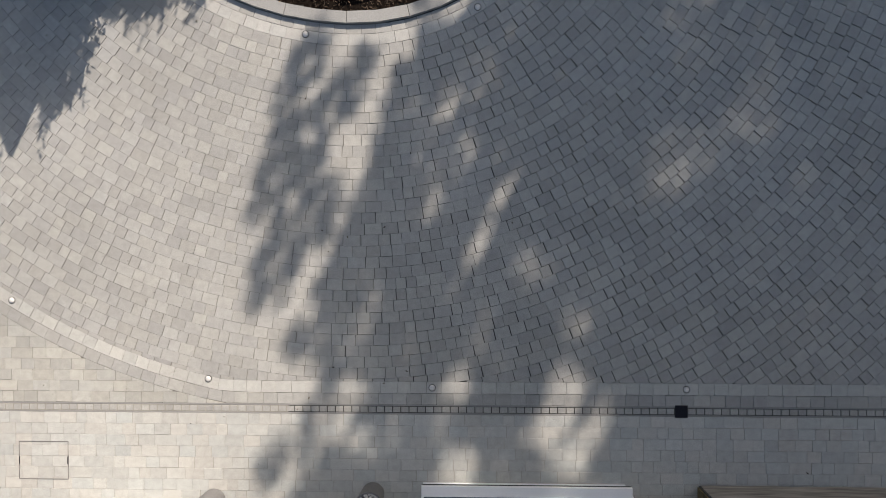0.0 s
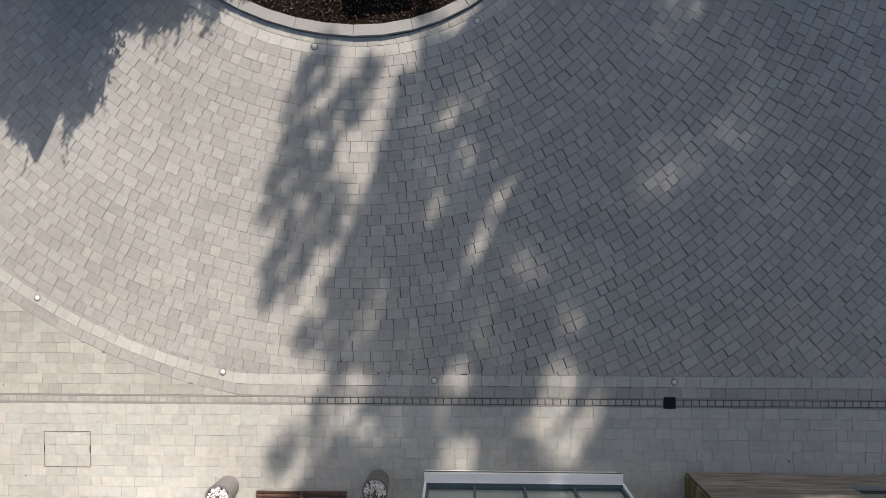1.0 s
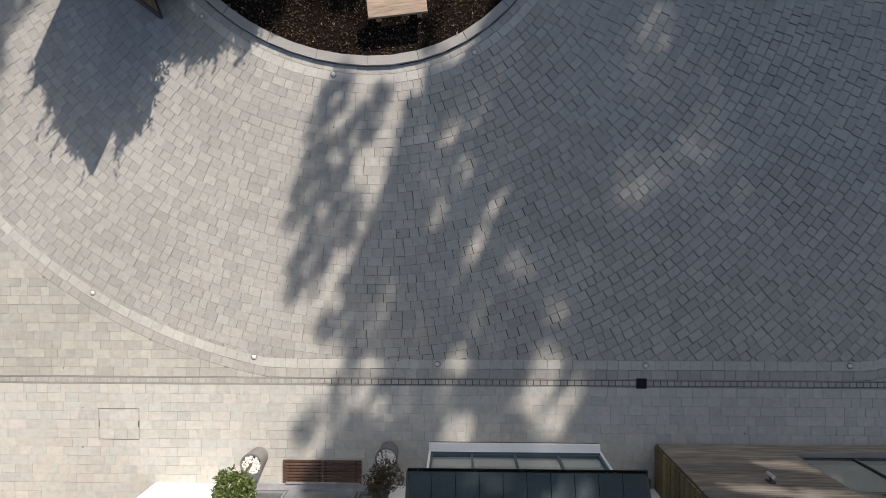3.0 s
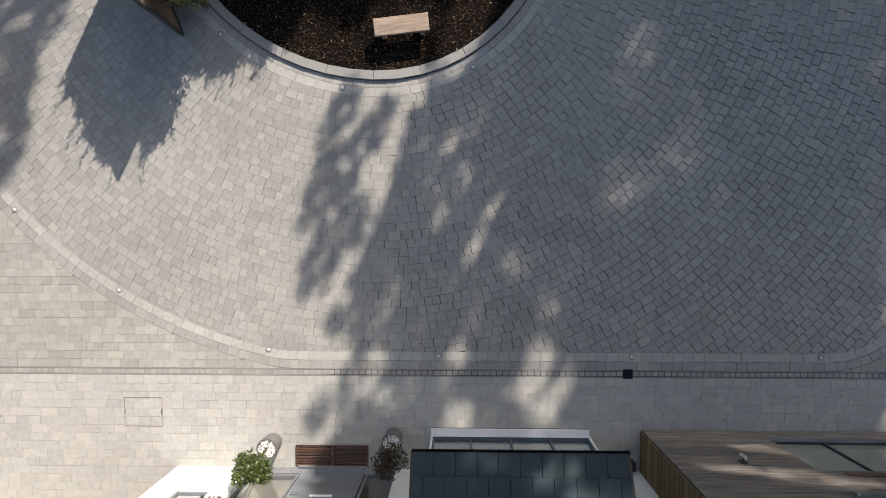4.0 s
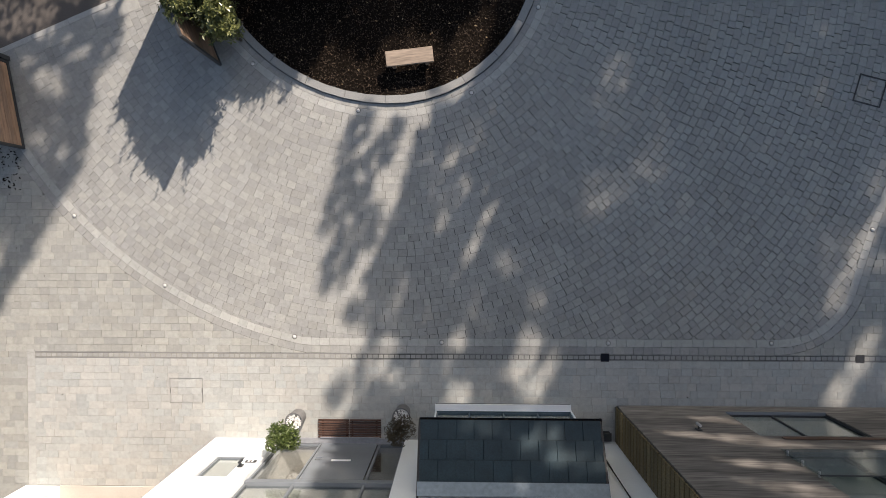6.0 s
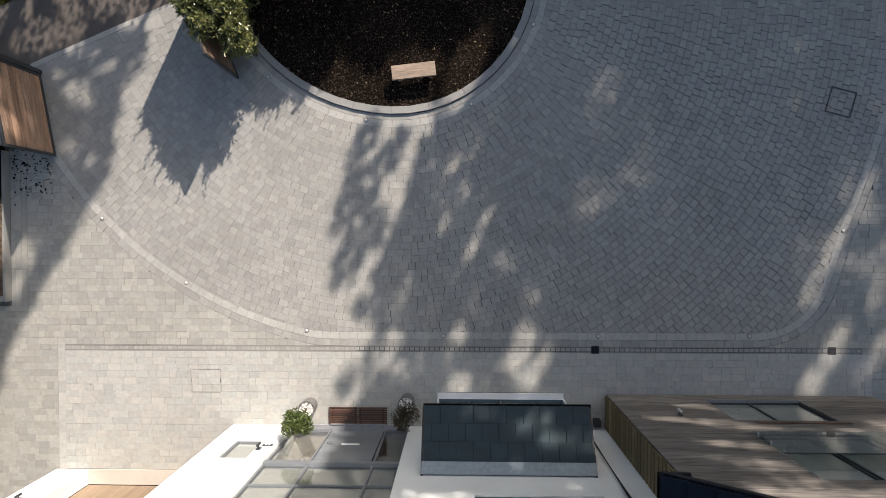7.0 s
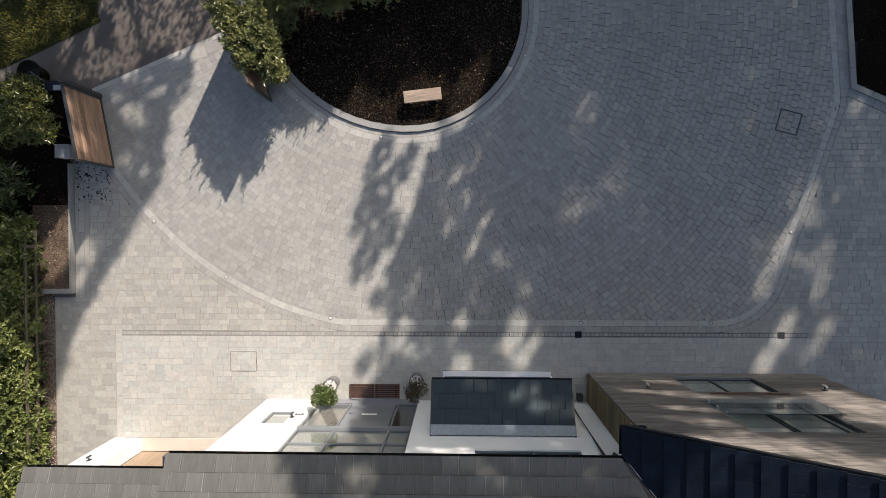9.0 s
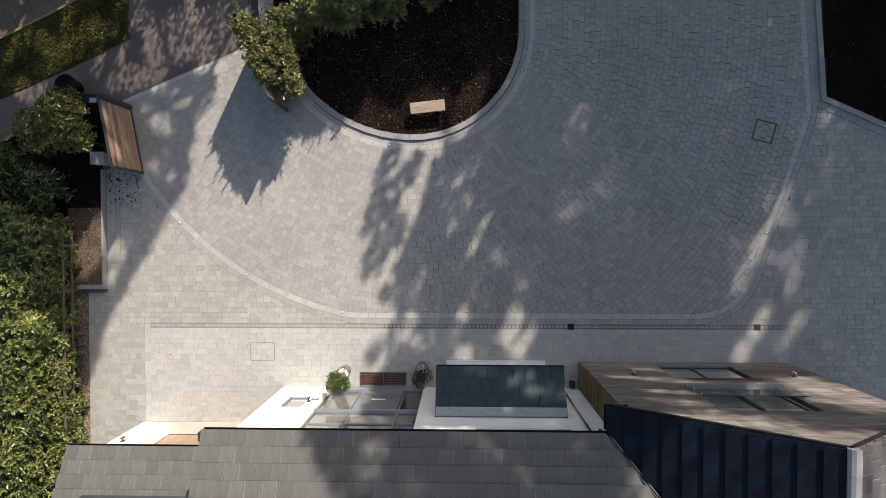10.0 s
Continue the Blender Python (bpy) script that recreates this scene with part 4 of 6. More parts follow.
    g.f = [(0, 1, 6, 5), (1, 2, 7, 6), (2, 3, 8, 7), (3, 4, 9, 8), (4, 0, 5, 9), (4, 3, 2, 1, 0), (5, 6, 7, 8, 9)]
    part("valley", g, M_black, house, "dark valley lining")
    part("valley_trim", Geo().tube([a - n * 0.03 + Vector((0, 0, 0.008)), b - n * 0.03 + Vector((0, 0, 0.008))], 0.008, 6), M_lead, house)
    gutter("gutter", (GABLE_EAVE_X - 0.04, y0 + 0.02, GABLE_EAVE_Z), (GABLE_EAVE_X - 0.04, EAVE_Y + 0.1, GABLE_EAVE_Z))
    # garage roof
    gy, gz, gx0, gx1 = -2.65, 3.05, -9.72, -5.1
    run = 4.0
    r = part("roof", slab((gx0, gy, gz), (gx1, gy, gz), (gx1, gy - run, gz + run * PITCH), (gx0, gy - run, gz + run * PITCH)), M_slate_joined, house, "dark flat-tiled garage roof")
    skylight = (-8.95, -6.2, gy - 1.02, gy - 2.2)
    inside = lambda c: skylight[0] < c.x < skylight[1] and skylight[3] < c.y < skylight[2]
    tiles(r, (gx0, gy + 0.03, gz), (1, 0, 0), up, gx1 - gx0, 13, lambda c: not inside(c), lambda c: c.y > -4.4)
    m = Matrix.Translation((0, gy, gz)) @ Matrix.Rotation(-math.atan(PITCH), 4, "X")
    f = 1 / math.cos(math.atan(PITCH))
    d0, d1 = -1.02 * f, -2.2 * f
    g = Geo()
    for x in (skylight[0], -7.6, skylight[1]):
        g.box(x - 0.03, d1, 0.02, x + 0.03, d0, 0.12, m=m)
    for d in (d0, d1):
        g.box(skylight[0], d - 0.03, 0.022, skylight[1], d + 0.03, 0.118, m=m)
    w = part("roof_window", g, M_dark_frame, house, "long grey roof window in the garage roof")
    for a, b in ((skylight[0], -7.6), (-7.6, skylight[1])):
        part("pane", Geo().box(a + 0.035, d1 + 0.035, 0.07, b - 0.035, d0 - 0.035, 0.09, m=m), M_roof_glass, w, "pale reflecting roof glass")
    gutter("gutter", (gx0 - 0.02, gy + 0.02, gz - 0.01), (gx1, gy + 0.02, gz - 0.01))
    part("soffit", Geo().box(gx0, -2.97, gz - 0.12, gx1, gy + 0.02, gz - 0.03), M_black, house)
    part("hopper", Geo().box(-5.46, -1.78, 4.84, -5.36, -1.58, 5.04, bevel=0.01).tube([(-5.40, -1.68, 4.85), (-5.40, -1.72, 4.6), (-5.13, -1.92, 4.3), (-5.13, -1.92, 2.9)], 0.03), M_dark_frame, house, "dark rainwater hopper")


def garage():
    g = Geo()
    wall_with_holes(g, -9.45, -5.09, 0, 2.95, [(-8.65, -5.3, 0, 2.4)], front(-2.98), 0.36)
    part("wall", g, M_render, house, "white rendered garage wall")
    part("wall", Geo().box(-9.45, -10.1, 0, -9.15, -3.345, 2.9), M_render, house, "white rendered garage wall")
    part("sill", Geo().box(-8.65, -3.34, 0.003, -5.1, -2.965, 0.03, bevel=0.006), M_stone, house, "cream stone threshold")
    d = part("garage_door", Geo().box(-8.64, -3.42, 0.031, -5.1, -3.37, 2.39), M_garage_wood, house, "vertical oak-boarded garage door")
    board = Geo().box(0.003, 0, 0.04, 0.117, 0.022, 2.385, bevel=0.004).mesh("board", M_garage_wood)
    x = -8.64
    while x < -5.2:
        PIECES.append(("board", board, (x, -3.37, 0), d))
        x += 0.12


def gable():
    holes = [(5.97, 8.03, 0.5, 2.0), (5.93, 8.11, 2.82, 4.93)]
    g = Geo()
    wall_with_holes(g, GABLE_X0 + 0.02, GABLE_X1 - 0.02, 0, 5.0, holes, front(GABLE_Y - 0.03), 0.25)
    g.face((GABLE_X1 - 0.02, GABLE_Y - 0.03, 5.0), (GABLE_X0 + 0.02, GABLE_Y - 0.03, 5.0), (GABLE_X0 + 0.02, GABLE_Y - 0.03, 5.4), (RIDGE_X, GABLE_Y - 0.03, RIDGE_Z - 0.08), (GABLE_X1 - 0.02, GABLE_Y - 0.03, 5.35))
    g.box(GABLE_X0 + 0.02, WALL_Y - 0.32, 0, GABLE_X0 + 0.25, GABLE_Y - 0.29, 5.3).box(GABLE_X1 - 0.25, -10.1, 0, GABLE_X1 - 0.02, GABLE_Y - 0.29, 5.2)
    w = part("gable_wall", g, M_dark_frame, house, "weathered timber-clad gable wall")
    # lapped boards, cut round the windows and along the verge
    z, h = 0.06, 0.146
    while z < RIDGE_Z - 0.2:
        l = max(GABLE_X0, GABLE_EAVE_X + (z + h - GABLE_EAVE_Z + 0.12) / GABLE_PITCH)
        r = min(GABLE_X1, 2 * RIDGE_X - GABLE_EAVE_X - (z + h - GABLE_EAVE_Z + 0.12) / GABLE_PITCH)
        cuts = [l, r]
        for a, b, lo, hi in holes:
            if lo - h * 0.6 < z < hi - h * 0.4:
                cuts = [l, a, b, r]
        for a, b in zip(cuts[::2], cuts[1::2]):
            if b - a > 0.05:
                q = Geo()
                q.v = [(a, GABLE_Y - 0.028, z), (b, GABLE_Y - 0.028, z), (b, GABLE_Y + 0.012, z), (a, GABLE_Y + 0.012, z),
                       (a, GABLE_Y - 0.028, z + h), (b, GABLE_Y - 0.028, z + h), (b, GABLE_Y - 0.008, z + h + 0.012), (a, GABLE_Y - 0.008, z + h + 0.012)]
                q.f = [(3, 2, 1, 0), (4, 5, 6, 7), (0, 1, 5, 4), (1, 2, 6, 5), (2, 3, 7, 6), (3, 0, 4, 7)]
                PIECES.append(("plank", q, M_wood, w))
        z += h
    # the narrow return, in level boards
    ret = part("side_wall", Geo().box(GABLE_X0 - 0.005, WALL_Y + 0.002, 0, GABLE_X0 + 0.019, GABLE_Y - 0.02, 5.05), M_dark_frame, house, "narrow return of yellow-brown level boards")
    board = Geo().box(-0.03, 0.0, 0.0, 0.0, GABLE_Y - WALL_Y - 0.03, 0.178, bevel=0.004).mesh("board", M_batten)
    for i in range(25):
        PIECES.append(("board", board, Matrix.Translation((GABLE_X0 - 0.006, WALL_Y + 0.004, 0.03 + i * 0.2)) @ Matrix.Rotation(radians(-2.5), 4, "Y"), ret))
    glazing("window", 5.972, 8.028, 0.502, 1.998, GABLE_Y - 0.04, house, M_dark_frame, bars=(6.9,), border=0.035, depth=0.045, blind=True, label="dark-framed window in the timber wall")
    glazing("window", 5.932, 8.108, 2.822, 4.928, GABLE_Y - 0.04, house, M_dark_frame, bars=(6.88, 6.96, 7.9), border=0.032, depth=0.045, blind=True, label="tall dark-framed window in the timber wall")
    for x0, x1, z in ((5.975, 8.025, 0.503), (5.935, 8.105, 2.823)):
        part("sill", Geo().box(x0, GABLE_Y - 0.038, z, x1, GABLE_Y + 0.03, z + 0.018, bevel=0.003), M_frame, house, "thin grey metal sill")
    part("lintel", Geo().box(6.3, GABLE_Y + 0.014, 2.05, 8.15, GABLE_Y + 0.03, 2.16, bevel=0.004), M_lintel, house, "reddish brown board over the window")
    b = part("balcony_glass", Geo().box(5.86, GABLE_Y + 0.07, 2.84, 8.28, GABLE_Y + 0.085, 3.95, bevel=0.003), M_balcony, house, "frameless glass guard before the tall window")
    b.visible_shadow = False
    for x in (5.9, 8.24):
        for z in (2.98, 3.42, 3.86):
            part("standoff", Geo().tube([(x, GABLE_Y + 0.013, z), (x, GABLE_Y + 0.1, z)], 0.02, 10), M_steel, b, "steel glass fixing")
    part("guard_rail", Geo().box(5.85, GABLE_Y + 0.066, 3.951, 8.29, GABLE_Y + 0.089, 3.965, bevel=0.003), M_dark_frame, b, "slim dark top edge")
    part("soffit", Geo().box(GABLE_EAVE_X - 0.01, EAVE_Y + 0.02, GABLE_EAVE_Z - 0.14, GABLE_X0 + 0.01, -0.87, GABLE_EAVE_Z - 0.07), M_black, house)


def bay():
    x0, x1, y = -0.13, 2.78, -1.06
    g = Geo()
    wall_with_holes(g, x0, x1, 0, 2.15, [(x0 + 0.035, x1 - 0.035, 0.47, 2.05)], front(y), 0.1)
    for a, b in ((x0, x0 + 0.035), (x1 - 0.035, x1)):
        g.box(a, WALL_Y + 0.002, 0, b, y - 0.101, 2.15)
    b = part("bay", g, M_render, house, "white rendered bay below the lean-to roof")
    w = glazing("window", x0 + 0.035, x1 - 0.035, 0.47, 2.05, y - 0.03, house, M_window_grey, bars=(0.6, 1.32, 2.04), border=0.035, blind=True, label="grey-framed bay window")
    part("sill", Geo().box(x0, y + 0.001, 0.40, x1 - 0.02, y + 0.13, 0.45, bevel=0.006), M_white, w, "white bay sill")
    part("inner_sill", Geo().box(x0 + 0.037, y - 0.095, 0.475, x1 - 0.037, y - 0.002, 0.49, bevel=0.003), M_window_grey, w)
    part("drip", Geo().box(x0 + 0.01, y + 0.002, 0.38, x1 - 0.03, y + 0.135, 0.399), M_dark_frame, w)
    rx0, rx1, ry0, rz0, ry1, rz1 = -0.32, 2.95, -0.75, 2.2, -1.85, 2.86
    pitch = (rz1 - rz0) / (ry0 - ry1)
    r = part("roof", slab((rx0, ry0, rz0), (rx1, ry0, rz0), (rx1, WALL_Y + 0.004, rz1), (rx0, WALL_Y + 0.004, rz1)), M_slate_bay, house, "dark tiled lean-to roof over the bay")
    tiles(r, (rx0, ry0 + 0.02, rz0), (1, 0, 0), (0, -1, pitch), rx1 - rx0, 3, lambda c: True, lambda c: True, M_slate_bay, 0.352, lift=9)
    up = Vector((0, -1, pitch)).normalized()
    nrm = Vector((0, pitch, 1)).normalized()
    m = Matrix((Vector((1, 0, 0)), up, nrm)).transposed().to_4x4()
    m.translation = Vector((rx0, ry0, rz0)) + nrm * 0.07
    part("flashing", Geo().box(-0.02, 3 * 0.352, 0, rx1 - rx0 + 0.03, 1.292, 0.012, m=m), M_lead_dull, house, "pale lead flashing strip")
    part("soffit", Geo().box(rx0 + 0.02, WALL_Y + 0.003, rz0 - 0.1, rx1 - 0.02, ry0 - 0.01, rz0 - 0.07), M_black, house)
    gutter("gutter", (rx0 - 0.02, ry0 + 0.02, rz0), (rx1 + 0.04, ry0 + 0.02, rz0), 0.055)
    for x in (rx0 - 0.012, rx1 + 0.012):
        q = slab((x - 0.02, ry0 + 0.02, rz0 + 0.05), (x + 0.02, ry0 + 0.02, rz0 + 0.05), (x + 0.02, WALL_Y + 0.004, rz1 + 0.07), (x - 0.02, WALL_Y + 0.004, rz1 + 0.07), 0.16)
        part("verge_board", q, M_black, house)
    part("downpipe", Geo().tube([(rx1 + 0.03, ry0 + 0.05, rz0 - 0.05), (rx1 + 0.05, -1.4, 2.0), (rx1 + 0.06, WALL_Y + 0.06, 1.85), (rx1 + 0.06, WALL_Y + 0.06, 0.1)], 0.034, 10), M_black, house, "black rainwater pipe")


main_walls()
roofs()
garage()
gable()
bay()


def wall_lamp(x, y, z, label):
    """An up-and-down spot on a wall plate."""
    l = thing("wall_lamp", label, "wall lamp", "outdoor wall lamps", at=(x, y, z))
    part("plate", Geo().box(-0.045, 0.001, -0.07, 0.045, 0.02, 0.07, bevel=0.004), M_dark_frame, l)
    part("arm", Geo().tube([(0, 0.02, 0), (0, 0.08, 0)], 0.016), M_dark_frame, l)
    part("body", Geo().turned([(0.026, -0.085), (0.028, -0.08), (0.028, 0.08), (0.026, 0.085)], 0, 0.1, 14), M_stud if x > 0 else M_dark_frame, l, smooth=False)


for x, y, z, label in ((4.96, GABLE_Y + 0.013, 1.65, "steel spot lamp on the timber wall"), (9.18, GABLE_Y + 0.013, 1.75, "steel spot lamp on the timber wall"),
                       (-9.1, -2.98, 1.7, "steel spot lamp on the white garage pier"), (-3.9, WALL_Y, 1.62, "steel spot lamp on the white wall")):
    wall_lamp(x, y, z, label)
plaque = thing("plaque", "small grey plaque with plain bars on the white wall", "plaque", at=(-3.78, WALL_Y, 1.38))
part("plate", Geo().box(-0.11, 0.001, -0.06, 0.11, 0.012, 0.06, bevel=0.003), M_dark_frame, plaque)
for x in (-0.04, 0.03):
    part("bar", Geo().box(x - 0.02, 0.0122, -0.035, x + 0.02, 0.015, 0.035), M_white, plaque)


# ---- plants ----
def leaf_mesh(name, where, ways, size, mat, rng, slim=0.42, fold=0.18, facing=None, oval=False):
    """Many folded leaves, each at a place, growing along its way."""
    n = len(where)
    where, ways = np.asarray(where, float), np.asarray(ways, float)
    ways /= np.linalg.norm(ways, axis=1, keepdims=True) + 1e-9
    side = np.cross(ways, rng.normal(0, 1, (n, 3)) * [0.4, 0.4, 1.0] + [0, 0, 0.6] if facing is None else facing + rng.normal(0, 0.42, (n, 3)))
    side /= np.linalg.norm(side, axis=1, keepdims=True) + 1e-9
    up = np.cross(side, ways)
    l = (size * rng.uniform(0.65, 1.25, n))[:, None]
    w, h = l * slim / 2, l * fold
    if oval:
        at = lambda along, across, lift: where + ways * l * along + side * w * across + up * h * lift
        v = np.stack([where, at(0.3, -0.9, 0.9), at(0.68, -0.85, 0.8), at(1.0, 0, -0.5), at(0.68, 0.85, 0.8), at(0.3, 0.9, 0.9)], 1).reshape(-1, 3)
        k = np.arange(n) * 6
        f = np.concatenate([np.stack([k, k + 5, k + 4, k + 3], 1), np.stack([k, k + 3, k + 2, k + 1], 1)])
        me = bpy.data.meshes.new(name)
        me.from_pydata(v.tolist(), [], f.tolist())
        me.materials.append(mat)
        return me
    v = np.stack([where, where + ways * l * 0.5 - side * w + up * h, where + ways * l - up * h * 0.3, where + ways * l * 0.5 + side * w + up * h], 1).reshape(-1, 3)
    k = np.arange(n) * 4
    f = np.concatenate([np.stack([k, k + 3, k + 2], 1), np.stack([k, k + 2, k + 1], 1)])
    me = bpy.data.meshes.new(name)
    me.from_pydata(v.tolist(), [], f.tolist())
    me.materials.append(mat)
    return me


def foliage(lumps, whorls, size, mat, seed, per=6, name="leaves", deep=0.25, slim=0.42, low=0.0, shoots=0):
    """Whorls of leaves over the skins of a cluster of lumps (x, y, z, rx, ry, rz), with some deeper inside."""
    rng = np.random.default_rng(seed)
    lumps = np.array(lumps, float)
    weight = (lumps[:, 3] * lumps[:, 4] + lumps[:, 3] * lumps[:, 5] + lumps[:, 4] * lumps[:, 5])
    pick = rng.choice(len(lumps), whorls, p=weight / weight.sum())
    d = rng.normal(0, 1, (whorls, 3))
    d /= np.linalg.norm(d, axis=1, keepdims=True)
    d[:, 2] = np.where(d[:, 2] < -0.35, -d[:, 2], d[:, 2])
    bump = 1 + 0.10 * np.sin(d[:, 0] * 9 + pick) + 0.08 * np.sin(d[:, 1] * 11 + 2 * pick) + rng.normal(0, 0.05, whorls)
    depth = np.where(rng.random(whorls) < deep, rng.uniform(0.45, 0.95, whorls), 1.0)
    centre = lumps[pick, :3] + d * lumps[pick, 3:] * (bump * depth)[:, None]
    centre[:, 2] = np.maximum(centre[:, 2], low + 0.02)
    # each whorl: leaves spread round a shoot that grows outwards and up
    axis = d * 0.7 + [0, 0, 0.45] + rng.normal(0, 0.3, (whorls, 3))
    axis /= np.linalg.norm(axis, axis=1, keepdims=True)
    one = np.cross(axis, rng.normal(0, 1, (whorls, 3)))
    one /= np.linalg.norm(one, axis=1, keepdims=True)
    two = np.cross(axis, one)
    where, ways, facing = [], [], []
    for i in range(per):
        a = (2.4 * i + rng.normal(0, 0.5, whorls))[:, None]
        ring = one * np.cos(a) + two * np.sin(a)
        where.append(centre + ring * size * 0.05 - axis * size * rng.uniform(0, 1.5, (whorls, 1)))
        ways.append(ring + axis * rng.uniform(-0.1, 1.1, (whorls, 1)))
        facing.append(axis)
    # long young shoots that stand out of the mass, with leaves set alternately along them
    tips = rng.choice(whorls, shoots)
    reach = rng.uniform(1.0, 3.6, (shoots, 1))
    for i in range(9 if shoots else 0):
        a = (2.4 * i + rng.normal(0, 0.4, shoots))[:, None]
        ring = one[tips] * np.cos(a) + two[tips] * np.sin(a)
        lean = axis[tips] + [0, 0, 0.25]
        where.append(centre[tips] + lean * size * reach * (i / 8))
        ways.append(ring + lean * 0.8)
        facing.append(axis[tips])
    return leaf_mesh(name, np.concatenate(where), np.concatenate(ways), size, mat, rng, slim, 0.1, np.concatenate(facing), oval=True)


def stems(geo, base, lumps, rng, r=0.03):
    for x, y, z, *_ in lumps:
        b = (base[0] + rng.uniform(-0.1, 0.1), base[1] + rng.uniform(-0.1, 0.1), base[2])
        geo.tube([b, ((b[0] * 2 + x) / 3 + rng.uniform(-0.1, 0.1), (b[1] * 2 + y) / 3, base[2] + (z - base[2]) * 0.5), (x, y, z)], [r, r * 0.7, r * 0.3], 6)
    return geo


def shrub(name, label, category, lumps, whorls, size, mat, seed, per=6, slim=0.42, group="", base_z=0.0, shoots=0):
    r = random.Random(seed)
    t = thing(name, label, category, group)
    cx, cy = sum(l[0] for l in lumps) / len(lumps), sum(l[1] for l in lumps) / len(lumps)
    g = Geo()
    for l in lumps:
        stems(g, (l[0], l[1], base_z - 0.03), [l], r)
    part("stem", g, M_bark, t, "brown woody stems", kind="stuff")
    part("leaves", foliage(lumps, whorls, size, mat, seed, per, slim=slim, low=base_z, shoots=shoots), None, t)
    return t


def lumpy(path, width, top, spread, seed, step=0.55, low=0.55):
    """Lumps strung along a path to make a hedge of that width and height."""
    r, out = random.Random(seed), []
    for (ax, ay), (bx, by) in zip(path, path[1:]):
        n = max(1, int(math.hypot(bx - ax, by - ay) / step))
        for i in range(n):
            t = (i + r.random()) / n
            x, y = ax + (bx - ax) * t, ay + (by - ay) * t
            for level in (0.28, 0.68):
                h = top * r.uniform(1 - spread, 1 + spread)
                out.append((x + r.uniform(-0.5, 0.5) * width * 0.5, y + r.uniform(-0.5, 0.5) * width * 0.5, h * level, width * r.uniform(0.38, 0.6), width * r.uniform(0.38, 0.6), h * 0.33))
    return out


# dark sheet added for the deep shade between the hedge leaves
soil("hedge_bed", [(-18, -9), (-11.62, -9), (-11.62, 1.2), (-11.5, 6.9), (-14.5, 6.4), (-18, 4.8)], -0.046, "soil and leaf litter under the hedges, darkened for shade", bumps=0.012, step=0.3, chips=400, seed=26)


# the island hedge stands behind the open gate leaf and runs back along the road
shrub("hedge", "dense glossy laurel hedge on the island behind the open gate", "hedge",
      lumpy([(-4.52, 7.02), (-4.82, 7.75), (-5.05, 8.4)], 0.64, 1.84, 0.04, 3, step=0.2) + lumpy([(-4.8, 8.6), (-4.3, 8.9)], 0.8, 1.8, 0.06, 7, step=0.25)
      + lumpy([(-4.0, 9.05), (-3.5, 9.15)], 0.8, 1.9, 0.06, 14, step=0.3) + lumpy([(-3.3, 9.15), (-2.6, 9.35), (-1.4, 9.7)], 0.8, 2.25, 0.06, 4, step=0.33) + lumpy([(-0.9, 9.75), (0.4, 10.5), (1.4, 12.0)], 0.9, 1.2, 0.1, 6, step=0.5)
      + [(-5.56, 8.4, 1.82, 0.3, 0.32, 0.28), (-5.4, 8.0, 1.84, 0.3, 0.32, 0.28), (-5.22, 7.55, 1.82, 0.3, 0.32, 0.28), (-5.02, 7.1, 1.78, 0.28, 0.3, 0.26), (-5.35, 8.25, 1.4, 0.3, 0.3, 0.4), (-5.05, 7.7, 1.4, 0.3, 0.3, 0.4)], 12500, 0.088, M_laurel, 11, per=7, slim=0.46, shoots=900)
shrub("hedge", "dense laurel hedge along the fence with mixed shrubs", "hedge",
      lumpy([(-12.5, -8.0), (-12.3, -5.0), (-12.16, -2.0), (-12.18, 1.0), (-12.4, 3.4)], 1.35, 2.3, 0.14, 8, step=0.36)
      + lumpy([(-11.56, -8.0), (-11.47, -2.0), (-11.5, 1.0), (-11.64, 3.4)], 0.5, 1.25, 0.3, 9, step=0.28), 11600, 0.125, M_hedge, 12, per=8, slim=0.46, shoots=260)
shrub("hedge", "tall laurel hedge behind the fence", "hedge",
      lumpy([(-14.6, -8.0), (-14.6, -3.0), (-14.5, 1.0), (-14.7, 4.5)], 1.9, 3.0, 0.16, 18, step=0.55), 4200, 0.18, M_hedge, 22, per=8, slim=0.44, shoots=160)
shrub("shrub", "yellow-green evergreen shrub beside the cedar gate", "shrub",
      [(-10.7, 6.0, 1.7, 0.6, 0.6, 0.5), (-11.4, 5.7, 1.4, 0.7, 0.7, 0.6), (-10.4, 5.5, 1.6, 0.5, 0.45, 0.45), (-11.0, 6.4, 1.2, 0.6, 0.5, 0.5)], 1250, 0.105, M_box_leaf, 13, per=7)
shrub("shrub", "dark rhododendron with long leaves in whorls", "shrub",
      [(-11.8, 4.1, 1.2, 0.7, 0.6, 0.5), (-12.8, 4.6, 1.5, 0.8, 0.8, 0.7), (-12.0, 3.2, 0.9, 0.45, 0.5, 0.5)], 460, 0.24, M_rhodo, 14, per=9, slim=0.26)


